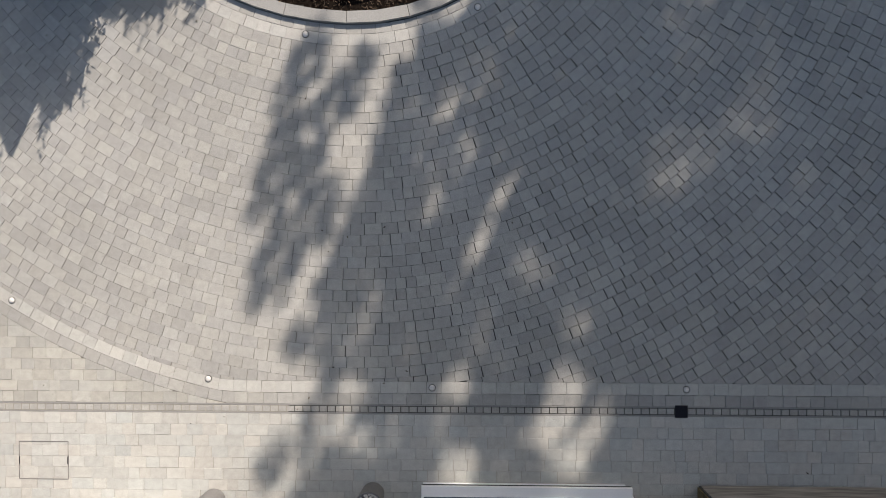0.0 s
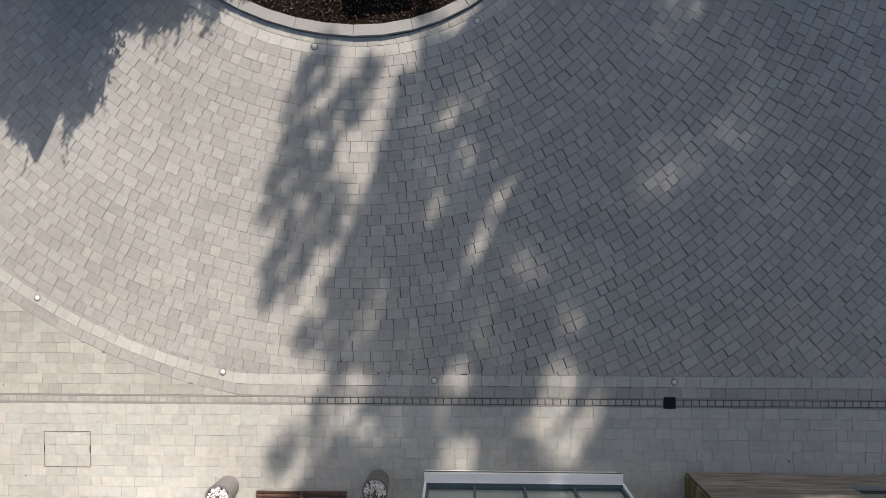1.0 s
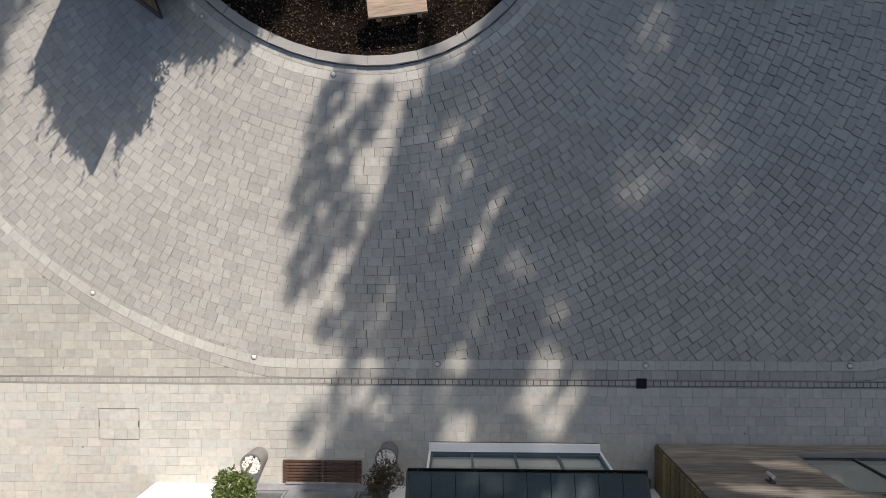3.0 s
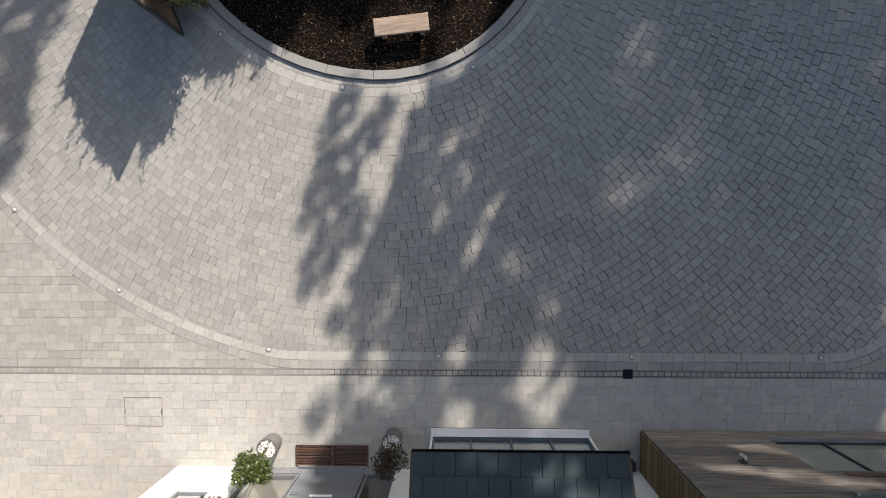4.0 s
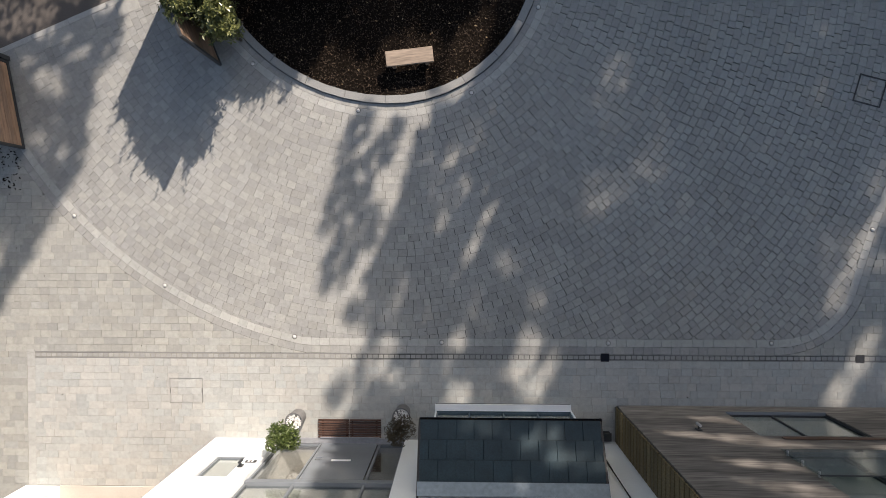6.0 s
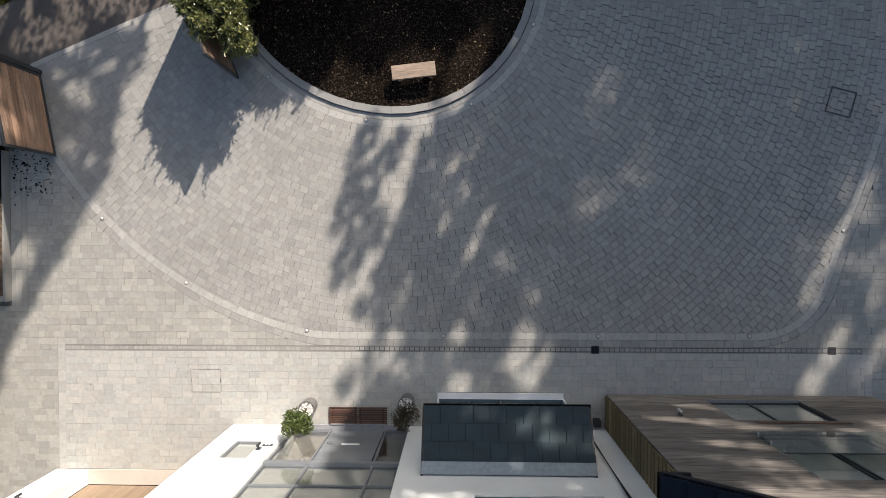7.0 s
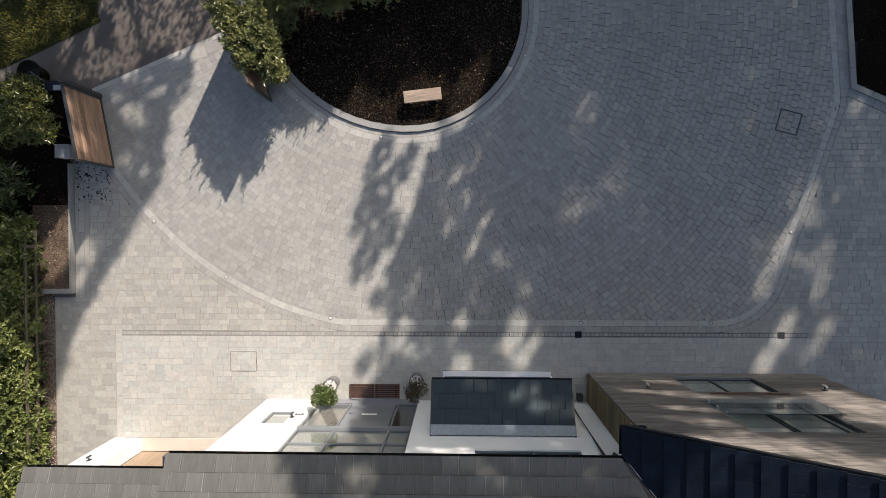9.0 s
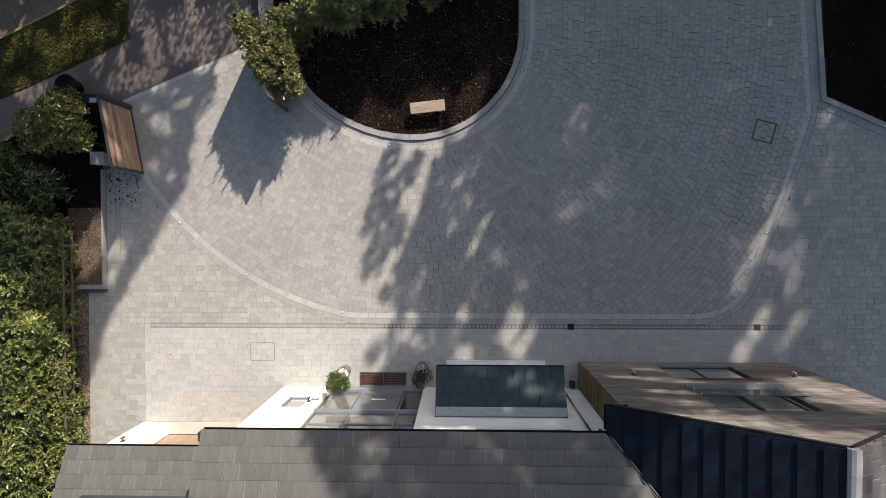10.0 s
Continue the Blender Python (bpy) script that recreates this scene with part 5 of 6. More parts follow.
def potted(x, y, label, crown, leaf_mat, leaves, size, seed):
    """A round planter filled with white pebbles, with a clipped bush on a short stem."""
    p = thing("planter", label, "planter", "planters by the front door", at=(x, y, 0))
    part("pot", Geo().turned([(0.145, 0.004), (0.165, 0.02), (0.19, 0.39), (0.195, 0.43), (0.17, 0.43), (0.165, 0.37)], sides=28), M_pot, p, smooth=False)
    r, g = random.Random(seed), Geo()
    for _ in range(190):
        a, d, s = r.uniform(0, 6.3), 0.165 * math.sqrt(r.random()), r.uniform(0.014, 0.028)
        m = Matrix.Translation((d * math.cos(a), d * math.sin(a), 0.382 + r.uniform(0, 0.02))) @ Euler((r.uniform(0, 3), r.uniform(0, 3), r.uniform(0, 3))).to_matrix().to_4x4()
        g.turned([(s * 0.3, -s * 0.6), (s, -s * 0.15), (s * 0.9, s * 0.3), (s * 0.3, s * 0.6)], sides=6, m=m)
    part("pebble_fill", g, M_pebble, p, "white pebbles", kind="stuff")
    cx, cy, cz, cr = crown
    part("stem", Geo().tube([(0, 0, 0.35), (cx * 0.3, cy * 0.3, 0.7), (cx, cy, cz)], [0.02, 0.017, 0.01]), M_bark, p)
    rr = random.Random(seed)
    lumps = [(cx + rr.uniform(-0.5, 0.5) * cr, cy + rr.uniform(-0.5, 0.5) * cr, cz + rr.uniform(-0.4, 0.4) * cr, cr * 0.62, cr * 0.62, cr * 0.6) for _ in range(7)]
    part("leaves", foliage(lumps, leaves, size, leaf_mat, seed, 5, deep=0.35), None, p)


potted(-3.19, -1.34, "grey round planter with white pebbles and a clipped green bush", (0.0, -0.02, 1.3, 0.3), M_bay_leaf, 640, 0.066, 31)
potted(-0.86, -1.22, "grey round planter with white pebbles and a thin brownish bush", (0.06, -0.03, 1.1, 0.31), M_red_leaf, 420, 0.042, 32)


# ---- loose things by the door and on the island ----
def door_mat():
    m = thing("slatted_mat", "dark hardwood slatted mat before the front door", "door mat", at=(-2.05, -1.605, 0))
    for x in (-0.6, -0.06, 0.06, 0.6):
        part("bearer", Geo().box(x - 0.02, -0.2, 0.002, x + 0.02, 0.2, 0.02), M_mat, m)
    for half in (-1, 1):
        for i in range(8):
            y = -0.205 + i * 0.0535
            part("slat", Geo().box(min(half * 0.008, half * 0.7), y, 0.021, max(half * 0.008, half * 0.7), y + 0.038, 0.042, bevel=0.004), M_mat, m)


door_mat()


def plank_bench():
    b = thing("plank_bench", "pale oak plank seat standing on the mulch", "bench", at=(-0.68, 6.51, 0.06))
    b.rotation_euler.z = radians(6)
    part("seat", Geo().box(-0.51, -0.165, 0.22, 0.51, 0.165, 0.28, bevel=0.008), M_oak, b)
    for x in (-0.36, 0.36):
        part("leg", Geo().box(x - 0.04, -0.13, -0.04, x + 0.04, 0.13, 0.219, bevel=0.006), M_oak, b)


plank_bench()


def gate(name, a, b, height, boards, label, post=0.02):
    """A framed gate leaf of level boards between two points on the ground."""
    a, b = Vector((*a, 0)), Vector((*b, 0))
    w = (b - a)
    length = w.length
    g = thing(name, label, "gate", at=a)
    g.rotation_euler.z = math.atan2(w.y, w.x)
    fr = Geo()
    t = 0.03
    fr.box(0, -t, 0.04, 0.06, t, height, bevel=0.004).box(length - 0.06, -t, 0.04, length, t, height, bevel=0.004)
    fr.box(0.061, -t, height - 0.06, length - 0.061, t, height, bevel=0.004).box(0.061, -t, 0.04, length - 0.061, t, 0.10, bevel=0.004)
    part("gate_frame", fr, M_dark_frame, g, "dark steel frame")
    part("hinge_post", Geo().box(-0.11, -0.05, -0.05, -0.012, 0.05, height + post, bevel=0.006), M_dark_frame, g)
    h = (height - 0.161) / boards
    for i in range(boards):
        part("board", Geo().box(0.061, -0.012, 0.101 + i * h + 0.005, length - 0.061, 0.012, 0.101 + (i + 1) * h - 0.005, bevel=0.003), M_gate_wood, g)


gate("gate_leaf", (-9.71, 6.58), (-9.35, 4.62), 1.66, 9, "open gate leaf of level cedar boards in a dark frame")
gate("gate_leaf", (-5.74, 8.62), (-4.88, 6.44), 1.92, 9, "open cedar gate leaf in front of the laurel hedge", 0.13)

box_ = thing("meter_box", "pale grey cabinet on a post beside the hedge", "cabinet", at=(-10.3, 5.0, 0))
part("body", Geo().box(-0.19, -0.17, 0.42, 0.19, 0.17, 0.78, bevel=0.012), M_box_grey, box_)
part("lid", Geo().box(-0.205, -0.185, 0.781, 0.205, 0.185, 0.805, bevel=0.008), M_box_grey, box_)
part("post", Geo().box(-0.05, -0.05, -0.08, 0.05, 0.05, 0.419), M_fence, box_)
box_ = thing("gate_motor", "dark blue-grey gate motor housing on its post", "gate motor", at=(-10.2, 6.62, 0))
part("post", Geo().box(-0.07, -0.07, -0.05, 0.07, 0.07, 1.0, bevel=0.008), M_dark_frame, box_)
part("housing", Geo().box(-0.24, -0.14, 1.002, 0.24, 0.14, 1.25, bevel=0.02), M_navy, box_)
part("label_plate", Geo().box(0.0, -0.12, 1.252, 0.2, 0.02, 1.258), M_lead, box_)
part("arm", Geo().tube([(-0.2, 0.05, 1.12), (-0.75, 0.42, 1.05)], 0.022, 8), M_dark_frame, box_, "thin dark arm")
tub = thing("tub", "round black tub at the edge of the road", "tub", at=(-11.4, 7.2, -0.02))
part("shell", Geo().turned([(0.2, 0.0), (0.22, 0.01), (0.3, 0.5), (0.32, 0.52), (0.29, 0.53), (0.27, 0.5), (0.2, 0.08), (0.01, 0.06)], sides=28), M_rubber, tub, smooth=True)
part("rim", Geo().turned([(0.325, 0.51), (0.335, 0.525), (0.325, 0.545), (0.285, 0.545), (0.28, 0.53)], sides=28), M_rubber, tub, smooth=True)
box_ = thing("drain_hopper", "small black rainwater box at the wall foot", "drain", at=(3.6, -1.68, 0))
part("body", Geo().box(-0.07, -0.09, 0.003, 0.07, 0.07, 0.2, bevel=0.01), M_black, box_)
part("lid", Geo().box(-0.08, -0.1, 0.201, 0.08, 0.08, 0.213, bevel=0.004), M_dark_frame, box_)


# ---- the raised bed, gravel and fence along the side ----
kerb("raised_bed_edge", [(-10.52, 4.75), (-10.52, 1.12)], 0.05, 0.2, 0.9, rng, "grey timber edge of the raised side bed", side=1)
kerb("raised_bed_end", [(-10.52, 1.12), (-11.55, 1.12)], 0.13, 0.2, 0.52, rng, "pale stone end of the raised side bed", side=1)
soil("side_bed", [(-11.64, 1.25), (-10.57, 1.25), (-10.57, 3.6), (-11.64, 3.6)], 0.12, "brown soil and dead leaves in the raised side bed", bumps=0.05, step=0.09, chips=700, seed=16, mat=M_earth, litter=5)
# dark mould, with the shade on this half of the bed in its colour
soil("shrub_bed", [(-11.9, 3.0), (-10.57, 3.0), (-10.57, 5.2), (-9.75, 6.6), (-11.4, 7.0), (-13.8, 5.5)], 0.108, "leaf mould under the shrubs by the gate, blackened for shade", bumps=0.06, step=0.06, chips=900, seed=36, litter=30)
strips = Geo()
for x0, x1 in ((-10.51, -10.41), (-10.405, -10.25), (-10.245, -10.105)):
    line_stones([(x0, 1.0), (x0, 4.8)], 0.0, x1 - x0, 0.9, rng, strips)
part("border_strip", strips, M_side, bed, "grey stone border strips", kind="stuff")
debris = Geo()
r = random.Random(3)
for _ in range(130):
    x, y = r.uniform(-10.5, -9.45), r.gauss(4.35, 0.35)
    m = pose(x, y, 0.012, r.gauss(0, 12), r.gauss(0, 12), r.uniform(0, 360))
    s = r.uniform(0.015, 0.045)
    debris.face(*[m @ Vector(q) for q in ((-s, 0, 0), (0, -s * 0.5, 0.006), (s, 0, 0), (0, s * 0.5, 0.006))])
tagged(new("leaf_litter", debris.mesh("leaf_litter", M_soil)), "dark wet leaves scattered on the paving under the gate", "leaf litter", kind="stuff")
specks = Geo()
for _ in range(150):
    x, y, q = r.uniform(-10.8, 10), r.uniform(-1.3, 6.0), r.choice((0.006, 0.009, 0.014, 0.022))
    m = pose(x, y, 0.006, r.gauss(0, 10), r.gauss(0, 10), r.uniform(0, 360))
    specks.face(*[m @ Vector(c) for c in ((-q, 0, 0), (0, -q * 0.45, 0.003), (q, 0, 0), (0, q * 0.45, 0.003))])
tagged(new("leaf_litter", specks.mesh("leaf_litter", M_litter)), "small dry leaves and crumbs strewn on the paving", "leaf litter", kind="stuff")
gravel = setting("gravel_strip", flat([(-11.6, -7), (-11.13, -7), (-11.13, 1.1), (-11.6, 1.1)], -0.016), M_earth, "brown gravel strip beside the fence", "gravel")
pebbles = Geo()
for _ in range(3500):
    x, y, s = r.uniform(-11.5, -11.14), r.uniform(-5.5, 1.08), r.uniform(0.006, 0.014)
    m = pose(x, y, -0.01 + r.uniform(0, 0.01), r.uniform(0, 360), r.uniform(0, 360), 0)
    pebbles.turned([(s * 0.4, -s * 0.5), (s, 0), (s * 0.4, s * 0.5)], sides=4, m=m)
part("stones", pebbles, M_gravel, gravel, "brown and grey gravel", kind="stuff")


def fence():
    f = thing("fence", "weathered grey post and rail fence against the hedge", "fence")
    y = -7.0
    while y < 3.0:
        part("post", Geo().box(-11.40, y - 0.04, -0.06, -11.32, y + 0.04, 0.98, bevel=0.006), M_fence, f)
        y += 1.35
    for z in (0.45, 0.84):
        part("rail", Geo().box(-11.318, -7.1, z, -11.28, 2.9, z + 0.085, bevel=0.005), M_fence, f)


fence()


def grass():
    n, g = np.random.default_rng(7), 26000
    x, y = n.uniform(-15, -9.6, g), n.uniform(6.8, 11.5, g)
    keep = ((x + 9.75) < 0) & (y > 7.86 + (x + 11.66) * 0.437) & (y < 9.5 + (x + 12.1) * 0.48)
    x, y = x[keep], y[keep]
    where = np.stack([x, y, np.full_like(x, -0.06)], 1)
    ways = n.normal(0, 0.5, where.shape) + [0, 0, 1]
    tagged(new("lawn", leaf_mesh("lawn", where, ways, 0.11, M_blade, n, slim=0.22)), "rough green lawn beside the road", "grass", kind="stuff")


grass()


# ---- unseen trees to the north, laid out to cast the shade on the drive ----
# Ground points are those where shade is wanted; leaves are set sunward of them. (y, x): its west edge.
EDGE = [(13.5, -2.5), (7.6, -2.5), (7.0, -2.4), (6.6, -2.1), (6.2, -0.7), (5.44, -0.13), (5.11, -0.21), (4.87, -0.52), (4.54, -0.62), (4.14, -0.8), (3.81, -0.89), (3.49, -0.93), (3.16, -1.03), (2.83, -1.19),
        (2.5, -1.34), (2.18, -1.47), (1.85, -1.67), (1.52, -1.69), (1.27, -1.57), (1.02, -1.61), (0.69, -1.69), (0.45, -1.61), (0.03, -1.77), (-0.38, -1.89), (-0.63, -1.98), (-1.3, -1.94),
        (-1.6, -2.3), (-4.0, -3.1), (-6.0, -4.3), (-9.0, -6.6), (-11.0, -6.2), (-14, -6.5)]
# Shade spots wanted beyond that edge, from added sprays: x, y and half widths across and along the sun's way.
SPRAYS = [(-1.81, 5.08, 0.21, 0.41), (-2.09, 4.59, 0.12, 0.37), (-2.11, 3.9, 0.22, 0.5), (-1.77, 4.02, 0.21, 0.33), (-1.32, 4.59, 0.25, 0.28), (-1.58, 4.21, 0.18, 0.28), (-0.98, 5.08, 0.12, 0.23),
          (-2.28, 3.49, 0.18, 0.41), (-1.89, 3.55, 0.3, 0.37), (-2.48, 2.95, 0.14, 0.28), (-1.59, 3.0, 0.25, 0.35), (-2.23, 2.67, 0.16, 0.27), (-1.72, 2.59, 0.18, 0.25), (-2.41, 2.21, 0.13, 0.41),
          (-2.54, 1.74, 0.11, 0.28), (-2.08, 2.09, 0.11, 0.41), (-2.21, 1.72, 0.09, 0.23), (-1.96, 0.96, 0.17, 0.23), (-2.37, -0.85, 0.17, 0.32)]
# Light patches wanted in the shade, left thin in the crowns: the same with how thin they are, from 0 to 1.
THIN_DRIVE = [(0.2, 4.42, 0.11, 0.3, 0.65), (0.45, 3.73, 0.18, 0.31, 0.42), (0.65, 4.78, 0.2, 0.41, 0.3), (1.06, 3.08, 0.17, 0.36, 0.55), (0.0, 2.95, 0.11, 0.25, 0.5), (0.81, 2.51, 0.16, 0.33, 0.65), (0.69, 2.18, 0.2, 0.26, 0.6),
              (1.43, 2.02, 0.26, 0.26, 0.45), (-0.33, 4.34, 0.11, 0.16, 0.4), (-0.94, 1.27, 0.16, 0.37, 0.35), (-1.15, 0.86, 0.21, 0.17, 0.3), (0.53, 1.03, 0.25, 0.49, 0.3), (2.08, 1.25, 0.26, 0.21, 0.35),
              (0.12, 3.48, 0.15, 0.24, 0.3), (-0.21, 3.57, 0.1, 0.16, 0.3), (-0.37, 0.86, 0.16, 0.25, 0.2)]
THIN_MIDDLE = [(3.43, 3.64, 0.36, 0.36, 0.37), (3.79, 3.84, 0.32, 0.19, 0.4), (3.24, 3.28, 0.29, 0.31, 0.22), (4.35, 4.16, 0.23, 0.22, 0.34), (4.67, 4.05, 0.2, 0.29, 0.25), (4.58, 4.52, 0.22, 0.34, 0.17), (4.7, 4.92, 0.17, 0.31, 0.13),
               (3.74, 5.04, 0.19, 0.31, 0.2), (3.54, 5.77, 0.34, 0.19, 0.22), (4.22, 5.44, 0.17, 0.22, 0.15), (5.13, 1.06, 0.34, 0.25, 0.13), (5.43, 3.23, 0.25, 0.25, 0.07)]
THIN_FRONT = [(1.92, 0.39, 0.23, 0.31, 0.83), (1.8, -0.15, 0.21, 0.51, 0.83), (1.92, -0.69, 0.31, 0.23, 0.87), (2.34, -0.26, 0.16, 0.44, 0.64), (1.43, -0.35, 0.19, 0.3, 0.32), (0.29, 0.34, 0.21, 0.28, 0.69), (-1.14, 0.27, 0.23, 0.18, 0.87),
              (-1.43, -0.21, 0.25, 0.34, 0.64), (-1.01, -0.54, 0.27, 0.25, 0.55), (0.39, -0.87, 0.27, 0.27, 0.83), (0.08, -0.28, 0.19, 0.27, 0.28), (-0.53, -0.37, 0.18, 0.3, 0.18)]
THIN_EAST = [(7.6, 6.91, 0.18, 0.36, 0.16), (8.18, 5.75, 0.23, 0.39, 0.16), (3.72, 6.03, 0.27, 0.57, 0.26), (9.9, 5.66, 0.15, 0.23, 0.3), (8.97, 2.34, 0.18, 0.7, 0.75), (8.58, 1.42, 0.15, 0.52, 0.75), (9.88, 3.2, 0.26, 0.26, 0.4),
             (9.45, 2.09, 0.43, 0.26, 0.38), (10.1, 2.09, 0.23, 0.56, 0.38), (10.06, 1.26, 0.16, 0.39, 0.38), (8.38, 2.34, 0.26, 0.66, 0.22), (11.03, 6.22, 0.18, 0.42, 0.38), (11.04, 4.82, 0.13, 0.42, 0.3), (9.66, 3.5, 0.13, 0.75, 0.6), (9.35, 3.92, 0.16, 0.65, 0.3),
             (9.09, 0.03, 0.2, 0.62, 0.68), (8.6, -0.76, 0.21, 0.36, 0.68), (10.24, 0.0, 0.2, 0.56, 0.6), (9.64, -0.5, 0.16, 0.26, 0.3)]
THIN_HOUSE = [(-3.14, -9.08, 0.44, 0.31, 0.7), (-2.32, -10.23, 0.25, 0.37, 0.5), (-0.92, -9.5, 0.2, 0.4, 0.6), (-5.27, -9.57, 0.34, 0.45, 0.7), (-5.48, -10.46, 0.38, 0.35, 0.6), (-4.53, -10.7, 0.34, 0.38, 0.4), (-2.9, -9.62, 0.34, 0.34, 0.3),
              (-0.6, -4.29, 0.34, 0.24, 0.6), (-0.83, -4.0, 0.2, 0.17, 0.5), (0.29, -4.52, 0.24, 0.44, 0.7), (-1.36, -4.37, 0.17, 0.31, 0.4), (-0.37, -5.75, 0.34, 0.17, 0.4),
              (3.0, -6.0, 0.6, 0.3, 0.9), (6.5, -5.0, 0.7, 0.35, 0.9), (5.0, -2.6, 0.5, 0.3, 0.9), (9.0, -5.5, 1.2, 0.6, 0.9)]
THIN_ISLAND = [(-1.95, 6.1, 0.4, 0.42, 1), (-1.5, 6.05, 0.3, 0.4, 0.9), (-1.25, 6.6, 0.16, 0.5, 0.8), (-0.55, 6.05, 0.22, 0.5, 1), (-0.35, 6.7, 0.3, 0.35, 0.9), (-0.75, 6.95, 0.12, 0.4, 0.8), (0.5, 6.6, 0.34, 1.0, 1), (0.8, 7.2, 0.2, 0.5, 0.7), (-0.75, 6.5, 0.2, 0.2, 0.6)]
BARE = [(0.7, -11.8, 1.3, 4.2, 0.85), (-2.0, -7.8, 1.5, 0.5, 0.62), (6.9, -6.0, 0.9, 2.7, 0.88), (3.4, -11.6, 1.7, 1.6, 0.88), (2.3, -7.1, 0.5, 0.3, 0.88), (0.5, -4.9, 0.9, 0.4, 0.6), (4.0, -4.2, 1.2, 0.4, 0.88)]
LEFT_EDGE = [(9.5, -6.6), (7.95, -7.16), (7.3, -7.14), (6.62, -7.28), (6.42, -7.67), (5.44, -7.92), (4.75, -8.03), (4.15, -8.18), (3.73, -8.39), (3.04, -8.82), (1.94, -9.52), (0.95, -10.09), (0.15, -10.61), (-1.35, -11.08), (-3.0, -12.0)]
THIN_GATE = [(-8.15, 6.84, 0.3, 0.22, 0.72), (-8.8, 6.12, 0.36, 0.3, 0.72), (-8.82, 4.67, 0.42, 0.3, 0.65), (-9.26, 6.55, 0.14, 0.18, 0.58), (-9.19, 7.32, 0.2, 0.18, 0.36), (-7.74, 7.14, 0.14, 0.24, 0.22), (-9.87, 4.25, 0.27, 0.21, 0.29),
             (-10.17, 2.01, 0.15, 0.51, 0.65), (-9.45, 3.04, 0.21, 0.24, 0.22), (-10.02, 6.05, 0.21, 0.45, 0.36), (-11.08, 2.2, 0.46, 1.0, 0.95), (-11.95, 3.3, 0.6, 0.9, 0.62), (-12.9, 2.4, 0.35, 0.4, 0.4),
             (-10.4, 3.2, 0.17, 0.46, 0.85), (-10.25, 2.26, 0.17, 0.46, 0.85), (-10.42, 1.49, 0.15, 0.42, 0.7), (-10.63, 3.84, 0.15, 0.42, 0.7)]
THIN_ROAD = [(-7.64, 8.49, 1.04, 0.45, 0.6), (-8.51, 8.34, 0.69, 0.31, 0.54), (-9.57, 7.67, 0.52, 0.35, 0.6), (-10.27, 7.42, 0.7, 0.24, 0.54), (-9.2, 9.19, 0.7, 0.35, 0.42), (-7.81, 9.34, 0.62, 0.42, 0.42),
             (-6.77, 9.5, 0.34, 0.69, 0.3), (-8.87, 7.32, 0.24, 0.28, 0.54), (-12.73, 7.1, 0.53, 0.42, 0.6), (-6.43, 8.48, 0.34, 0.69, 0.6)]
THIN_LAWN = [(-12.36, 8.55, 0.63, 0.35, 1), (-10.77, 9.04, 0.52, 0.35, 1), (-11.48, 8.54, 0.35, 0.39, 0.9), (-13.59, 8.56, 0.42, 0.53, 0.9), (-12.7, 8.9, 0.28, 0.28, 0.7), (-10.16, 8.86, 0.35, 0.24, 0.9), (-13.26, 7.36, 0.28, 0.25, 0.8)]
CROWN_RNG = np.random.default_rng(21)
SLANT = math.tan(SUN_HEIGHT)
SUN_X, SUN_Y = math.sin(SUN_AZIMUTH), math.cos(SUN_AZIMUTH)


def amount(x, y, blobs, grow=0.0):
    """How deep each point lies in soft-edged ovals whose long axis leans with the sun, from 0 to 1."""
    most = np.zeros(len(x))
    for bx, by, rx, ry, *how in blobs:
        u, v = (x - bx) * SUN_Y - (y - by) * SUN_X, (x - bx) * SUN_X + (y - by) * SUN_Y
        q = np.sqrt((u / (rx + grow)) ** 2 + (v / (ry + grow)) ** 2)
        most = np.maximum(most, (how[0] if how else 1.0) * np.clip(2.8 - 2.2 * q, 0, 1))
    return most


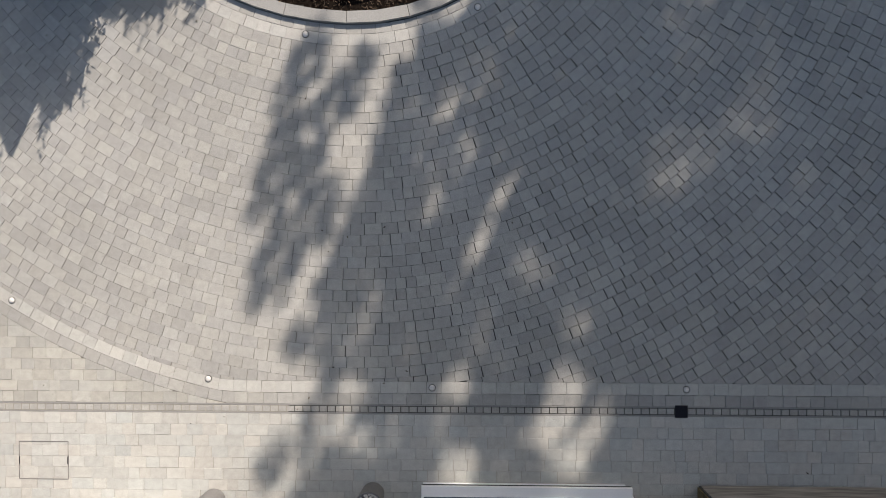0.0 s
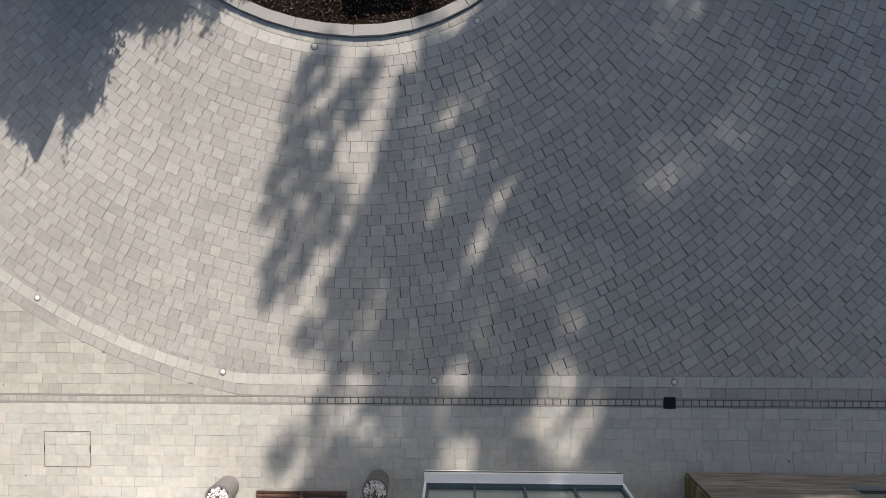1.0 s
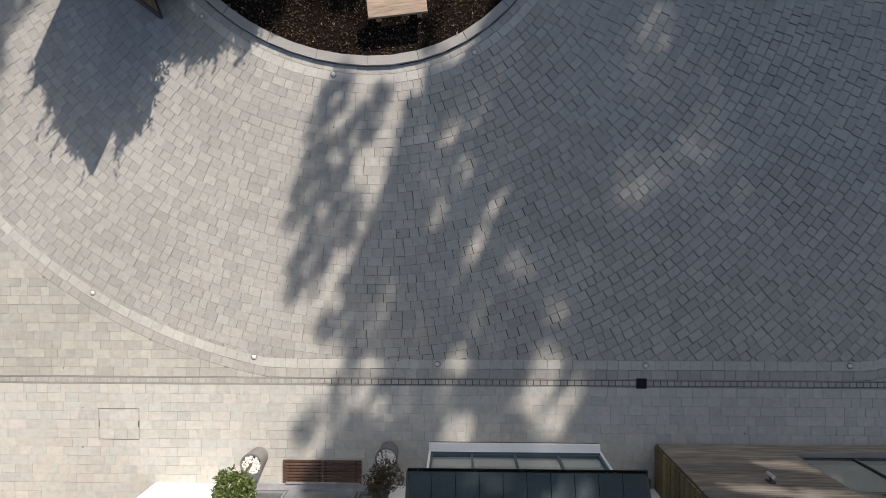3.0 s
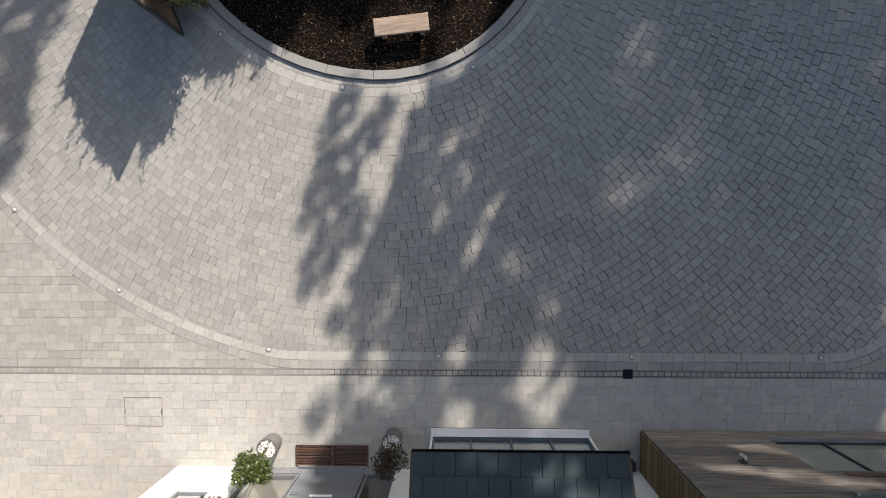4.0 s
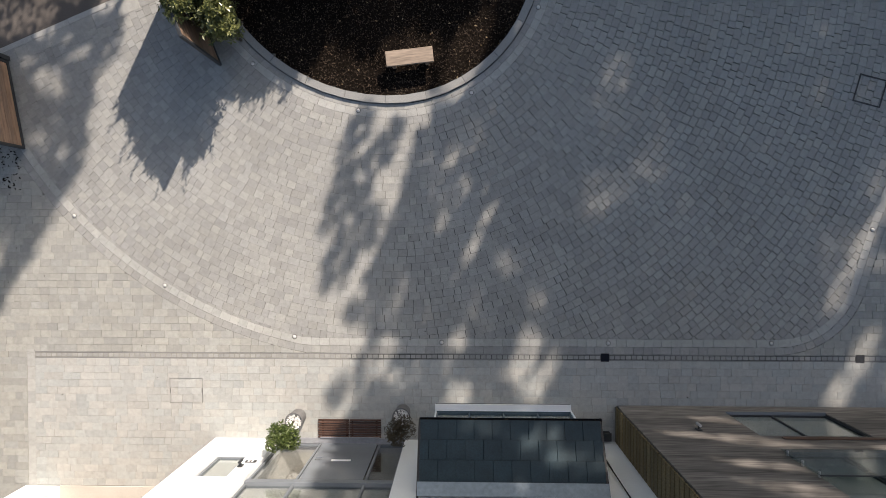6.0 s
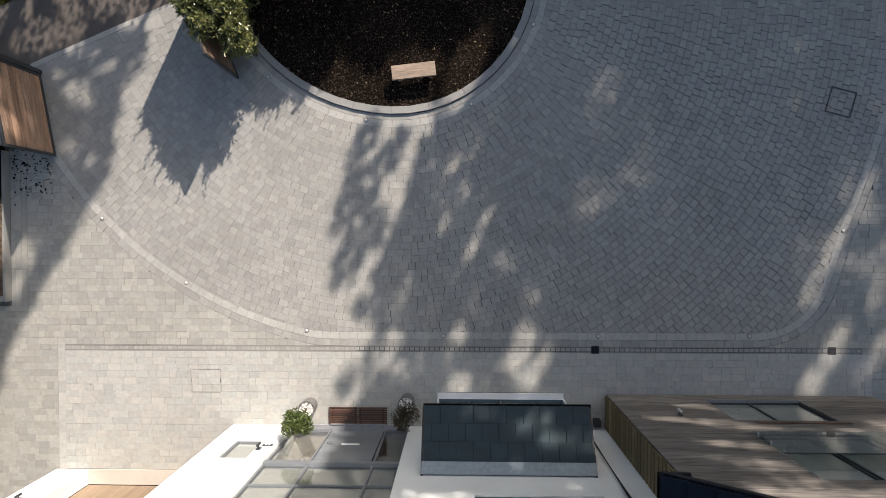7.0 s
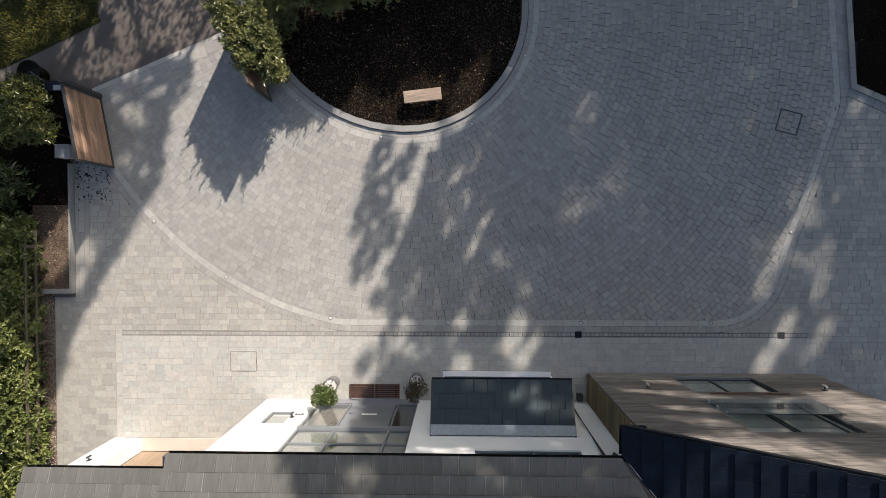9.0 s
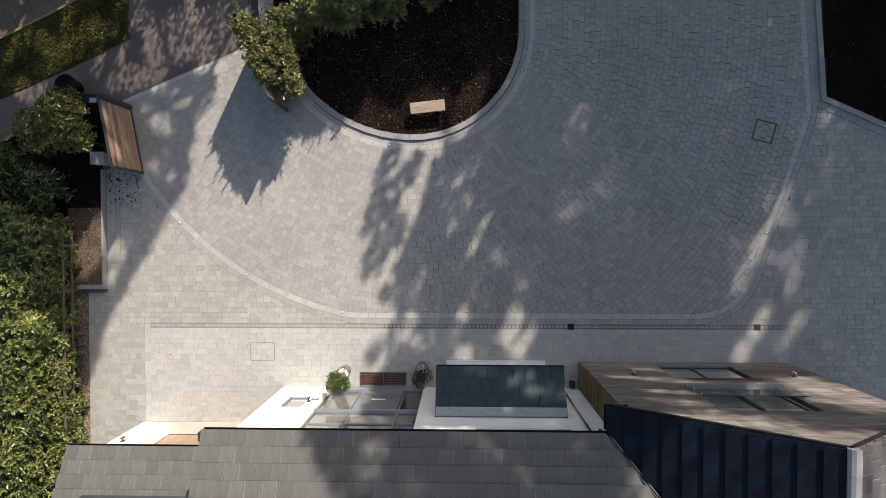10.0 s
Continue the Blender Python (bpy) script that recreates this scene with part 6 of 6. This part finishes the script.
def crowns(edge, west, east, south, north, sprays, thin, near, far, count, trunks, label, size, fine=(), where_thick=None, mottle=0.17, layers=3.4, narrow=1.0, fringe=0.3, rag=0.5, gain=1.0, dim=0.5):
    """Leaves and trunks of a row of unseen trees whose crowns stand between near and far, each leaf placed to shade a
    chosen ground point.
    Over the stretches in fine the edges and the thin places are made of small leaves, packed closer."""
    n, e, sign = CROWN_RNG, np.array(sorted(edge)), 1 if east > 0 else -1
    found, sizes = [], []
    for x0, x1, y0, y1, leaf, m, small in [(west, east, south, north, size, count, False)] + [(*f, 0.11, int((f[1] - f[0]) * (f[3] - f[2]) * 1500), True) for f in fine]:
        gx, gy = n.uniform(x0, x1, m), n.uniform(y0, y1, m)
        inward = (gx - np.interp(gy, e[:, 0], e[:, 1])) * sign
        # light that should come through: in the thin places, and in small streaks that run with the sun
        u, v = (gx * SUN_Y - gy * SUN_X) * narrow, gx * SUN_X + gy * SUN_Y
        wave = np.sin(u * 5.3 + 1.6 * np.sin(v * 1.9)) + np.sin(v * 3.1 + 1.7 * np.sin(u * 3.7) + 0.6) + 0.7 * np.sin(u * 9.1 + v * 4.1 + 2.0)
        tuft = np.sin(u * 17 + 2.1 * np.sin(v * 4.3)) + np.sin(v * 8.7 + 2.3 * np.sin(u * 7.9) + 1.0) + 0.6 * np.sin(u * 29 + v * 13)
        light = np.maximum(amount(gx, gy, thin, 0.04), (mottle + fringe * np.clip(1.7 - inward, 0, 1)) * np.clip(gain * (-dim - 0.6 * wave - rag * tuft), 0, 1))
        share = np.minimum(1.0, -np.log(np.clip(light, 0.02, 1.0)) / layers)
        keep = (n.random(m) < share) & (inward > 0.07 * tuft + n.uniform(-0.07, 0.07, m))
        in_fine = np.zeros(m, bool)
        for f in fine:
            in_fine |= (gx > f[0]) & (gx < f[1]) & (gy > f[2]) & (gy < f[3])
        coarse = ~in_fine | ((inward > 0.16) & (amount(gx, gy, thin, 0.16) < 0.02))
        if small:
            keep = (keep & ~coarse) | (n.random(m) < amount(gx, gy, sprays, 0.03) * np.clip(0.75 + 0.55 * tuft, 0, 0.85))
        else:
            keep &= coarse
        if where_thick:
            keep &= where_thick(gx, gy)
        gx, gy = gx[keep], gy[keep]
        ly = n.uniform(near, far, len(gx)) + np.interp(gx, (1.5, 4.0), (0, 4))
        k = (ly - gy) / SUN_Y
        found.append(np.stack([gx + SUN_X * k, ly, SLANT * k], 1))
        sizes.append(np.full(len(gx), leaf))
    where, sizes = np.concatenate(found), np.concatenate(sizes)
    sizes, where = sizes[where[:, 2] > 1.2], where[where[:, 2] > 1.2]
    ways = n.normal(0, 1, where.shape) + [0, 0, -0.3]
    owner = np.argmin(np.abs(where[:, None, 0] - np.array([t[0] for t in trunks])[None]), 1)
    for i, (tx, ty, height) in enumerate(trunks):
        t = thing("tree", label, "tree", "trees beyond the drive")
        mine = where[owner == i]
        g, r = Geo(), random.Random(50 + i)
        g.tube([(tx, ty, -0.1), (tx + 0.1, ty + 0.1, height * 0.3), (tx - 0.1, ty, height * 0.65), (tx + 0.15, ty + 0.1, height)], [0.32, 0.26, 0.17, 0.04], 10)
        part("trunk", g, M_bark, t)
        if len(mine):
            limbs = Geo()
            for j in range(14 if height > 12 else 5):
                a = mine[r.randrange(len(mine))]
                z = max(1.2, min(height * 0.9, a[2] * r.uniform(0.6, 0.85)))
                limbs.tube([(tx, ty, z), ((tx + a[0]) / 2, (ty + a[1]) / 2, (z + a[2]) / 2 + 0.3), tuple(a)], [0.07, 0.045, 0.015], 6)
            part("limbs", limbs, M_bark, t, "brown limbs", kind="stuff")
            part("crown", leaf_mesh("crown", mine, ways[owner == i], sizes[owner == i], M_tree_leaf, n, slim=0.62), None, t, "dense green leaves")


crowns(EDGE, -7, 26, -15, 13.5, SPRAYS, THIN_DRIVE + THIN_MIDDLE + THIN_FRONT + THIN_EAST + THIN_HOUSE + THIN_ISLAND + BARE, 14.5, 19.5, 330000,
       [(8.0, 17.0, 15), (12.5, 17.5, 17), (18.0, 25.5, 20), (23.0, 26.5, 21), (28.0, 26.0, 20), (34.0, 27.0, 21)], "tall unseen broad-leaved tree laid out to shade the drive", 0.25,
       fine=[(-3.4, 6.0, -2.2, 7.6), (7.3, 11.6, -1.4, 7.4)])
crowns(LEFT_EDGE, -15.5, -6.2, -3.0, 7.6, [], THIN_GATE + THIN_ROAD, 17.5, 21.5, 38000, [(-3.0, 16.5, 11)], "unseen broad-leaved tree laid out to shade the road side", 0.25, fine=[(-11.5, -6.9, 1.0, 7.6)],
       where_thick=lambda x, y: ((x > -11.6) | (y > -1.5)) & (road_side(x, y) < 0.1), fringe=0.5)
crowns([(5.0, -5.0), (14.0, -5.0)], -17.0, -5.0, 5.5, 13.5, [], THIN_ROAD + THIN_LAWN, 13.2, 16.0, 42000, [(-6.5, 16.0, 8), (-10.0, 16.0, 8)], "unseen broad-leaved tree laid out to shade the road side", 0.26, fine=[(-13.8, -6.0, 6.5, 10.5)],
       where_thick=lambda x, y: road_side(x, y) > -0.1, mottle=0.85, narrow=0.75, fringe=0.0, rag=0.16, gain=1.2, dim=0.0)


# ---- single pieces of paving, roofs and walls ----
for name, shape, where, parent in PIECES:
    if isinstance(shape, Geo):
        part(name, shape, where, parent)
    else:
        ob = part(name, shape, None, parent)
        ob.matrix_basis = where if isinstance(where, Matrix) else Matrix.Translation(where)
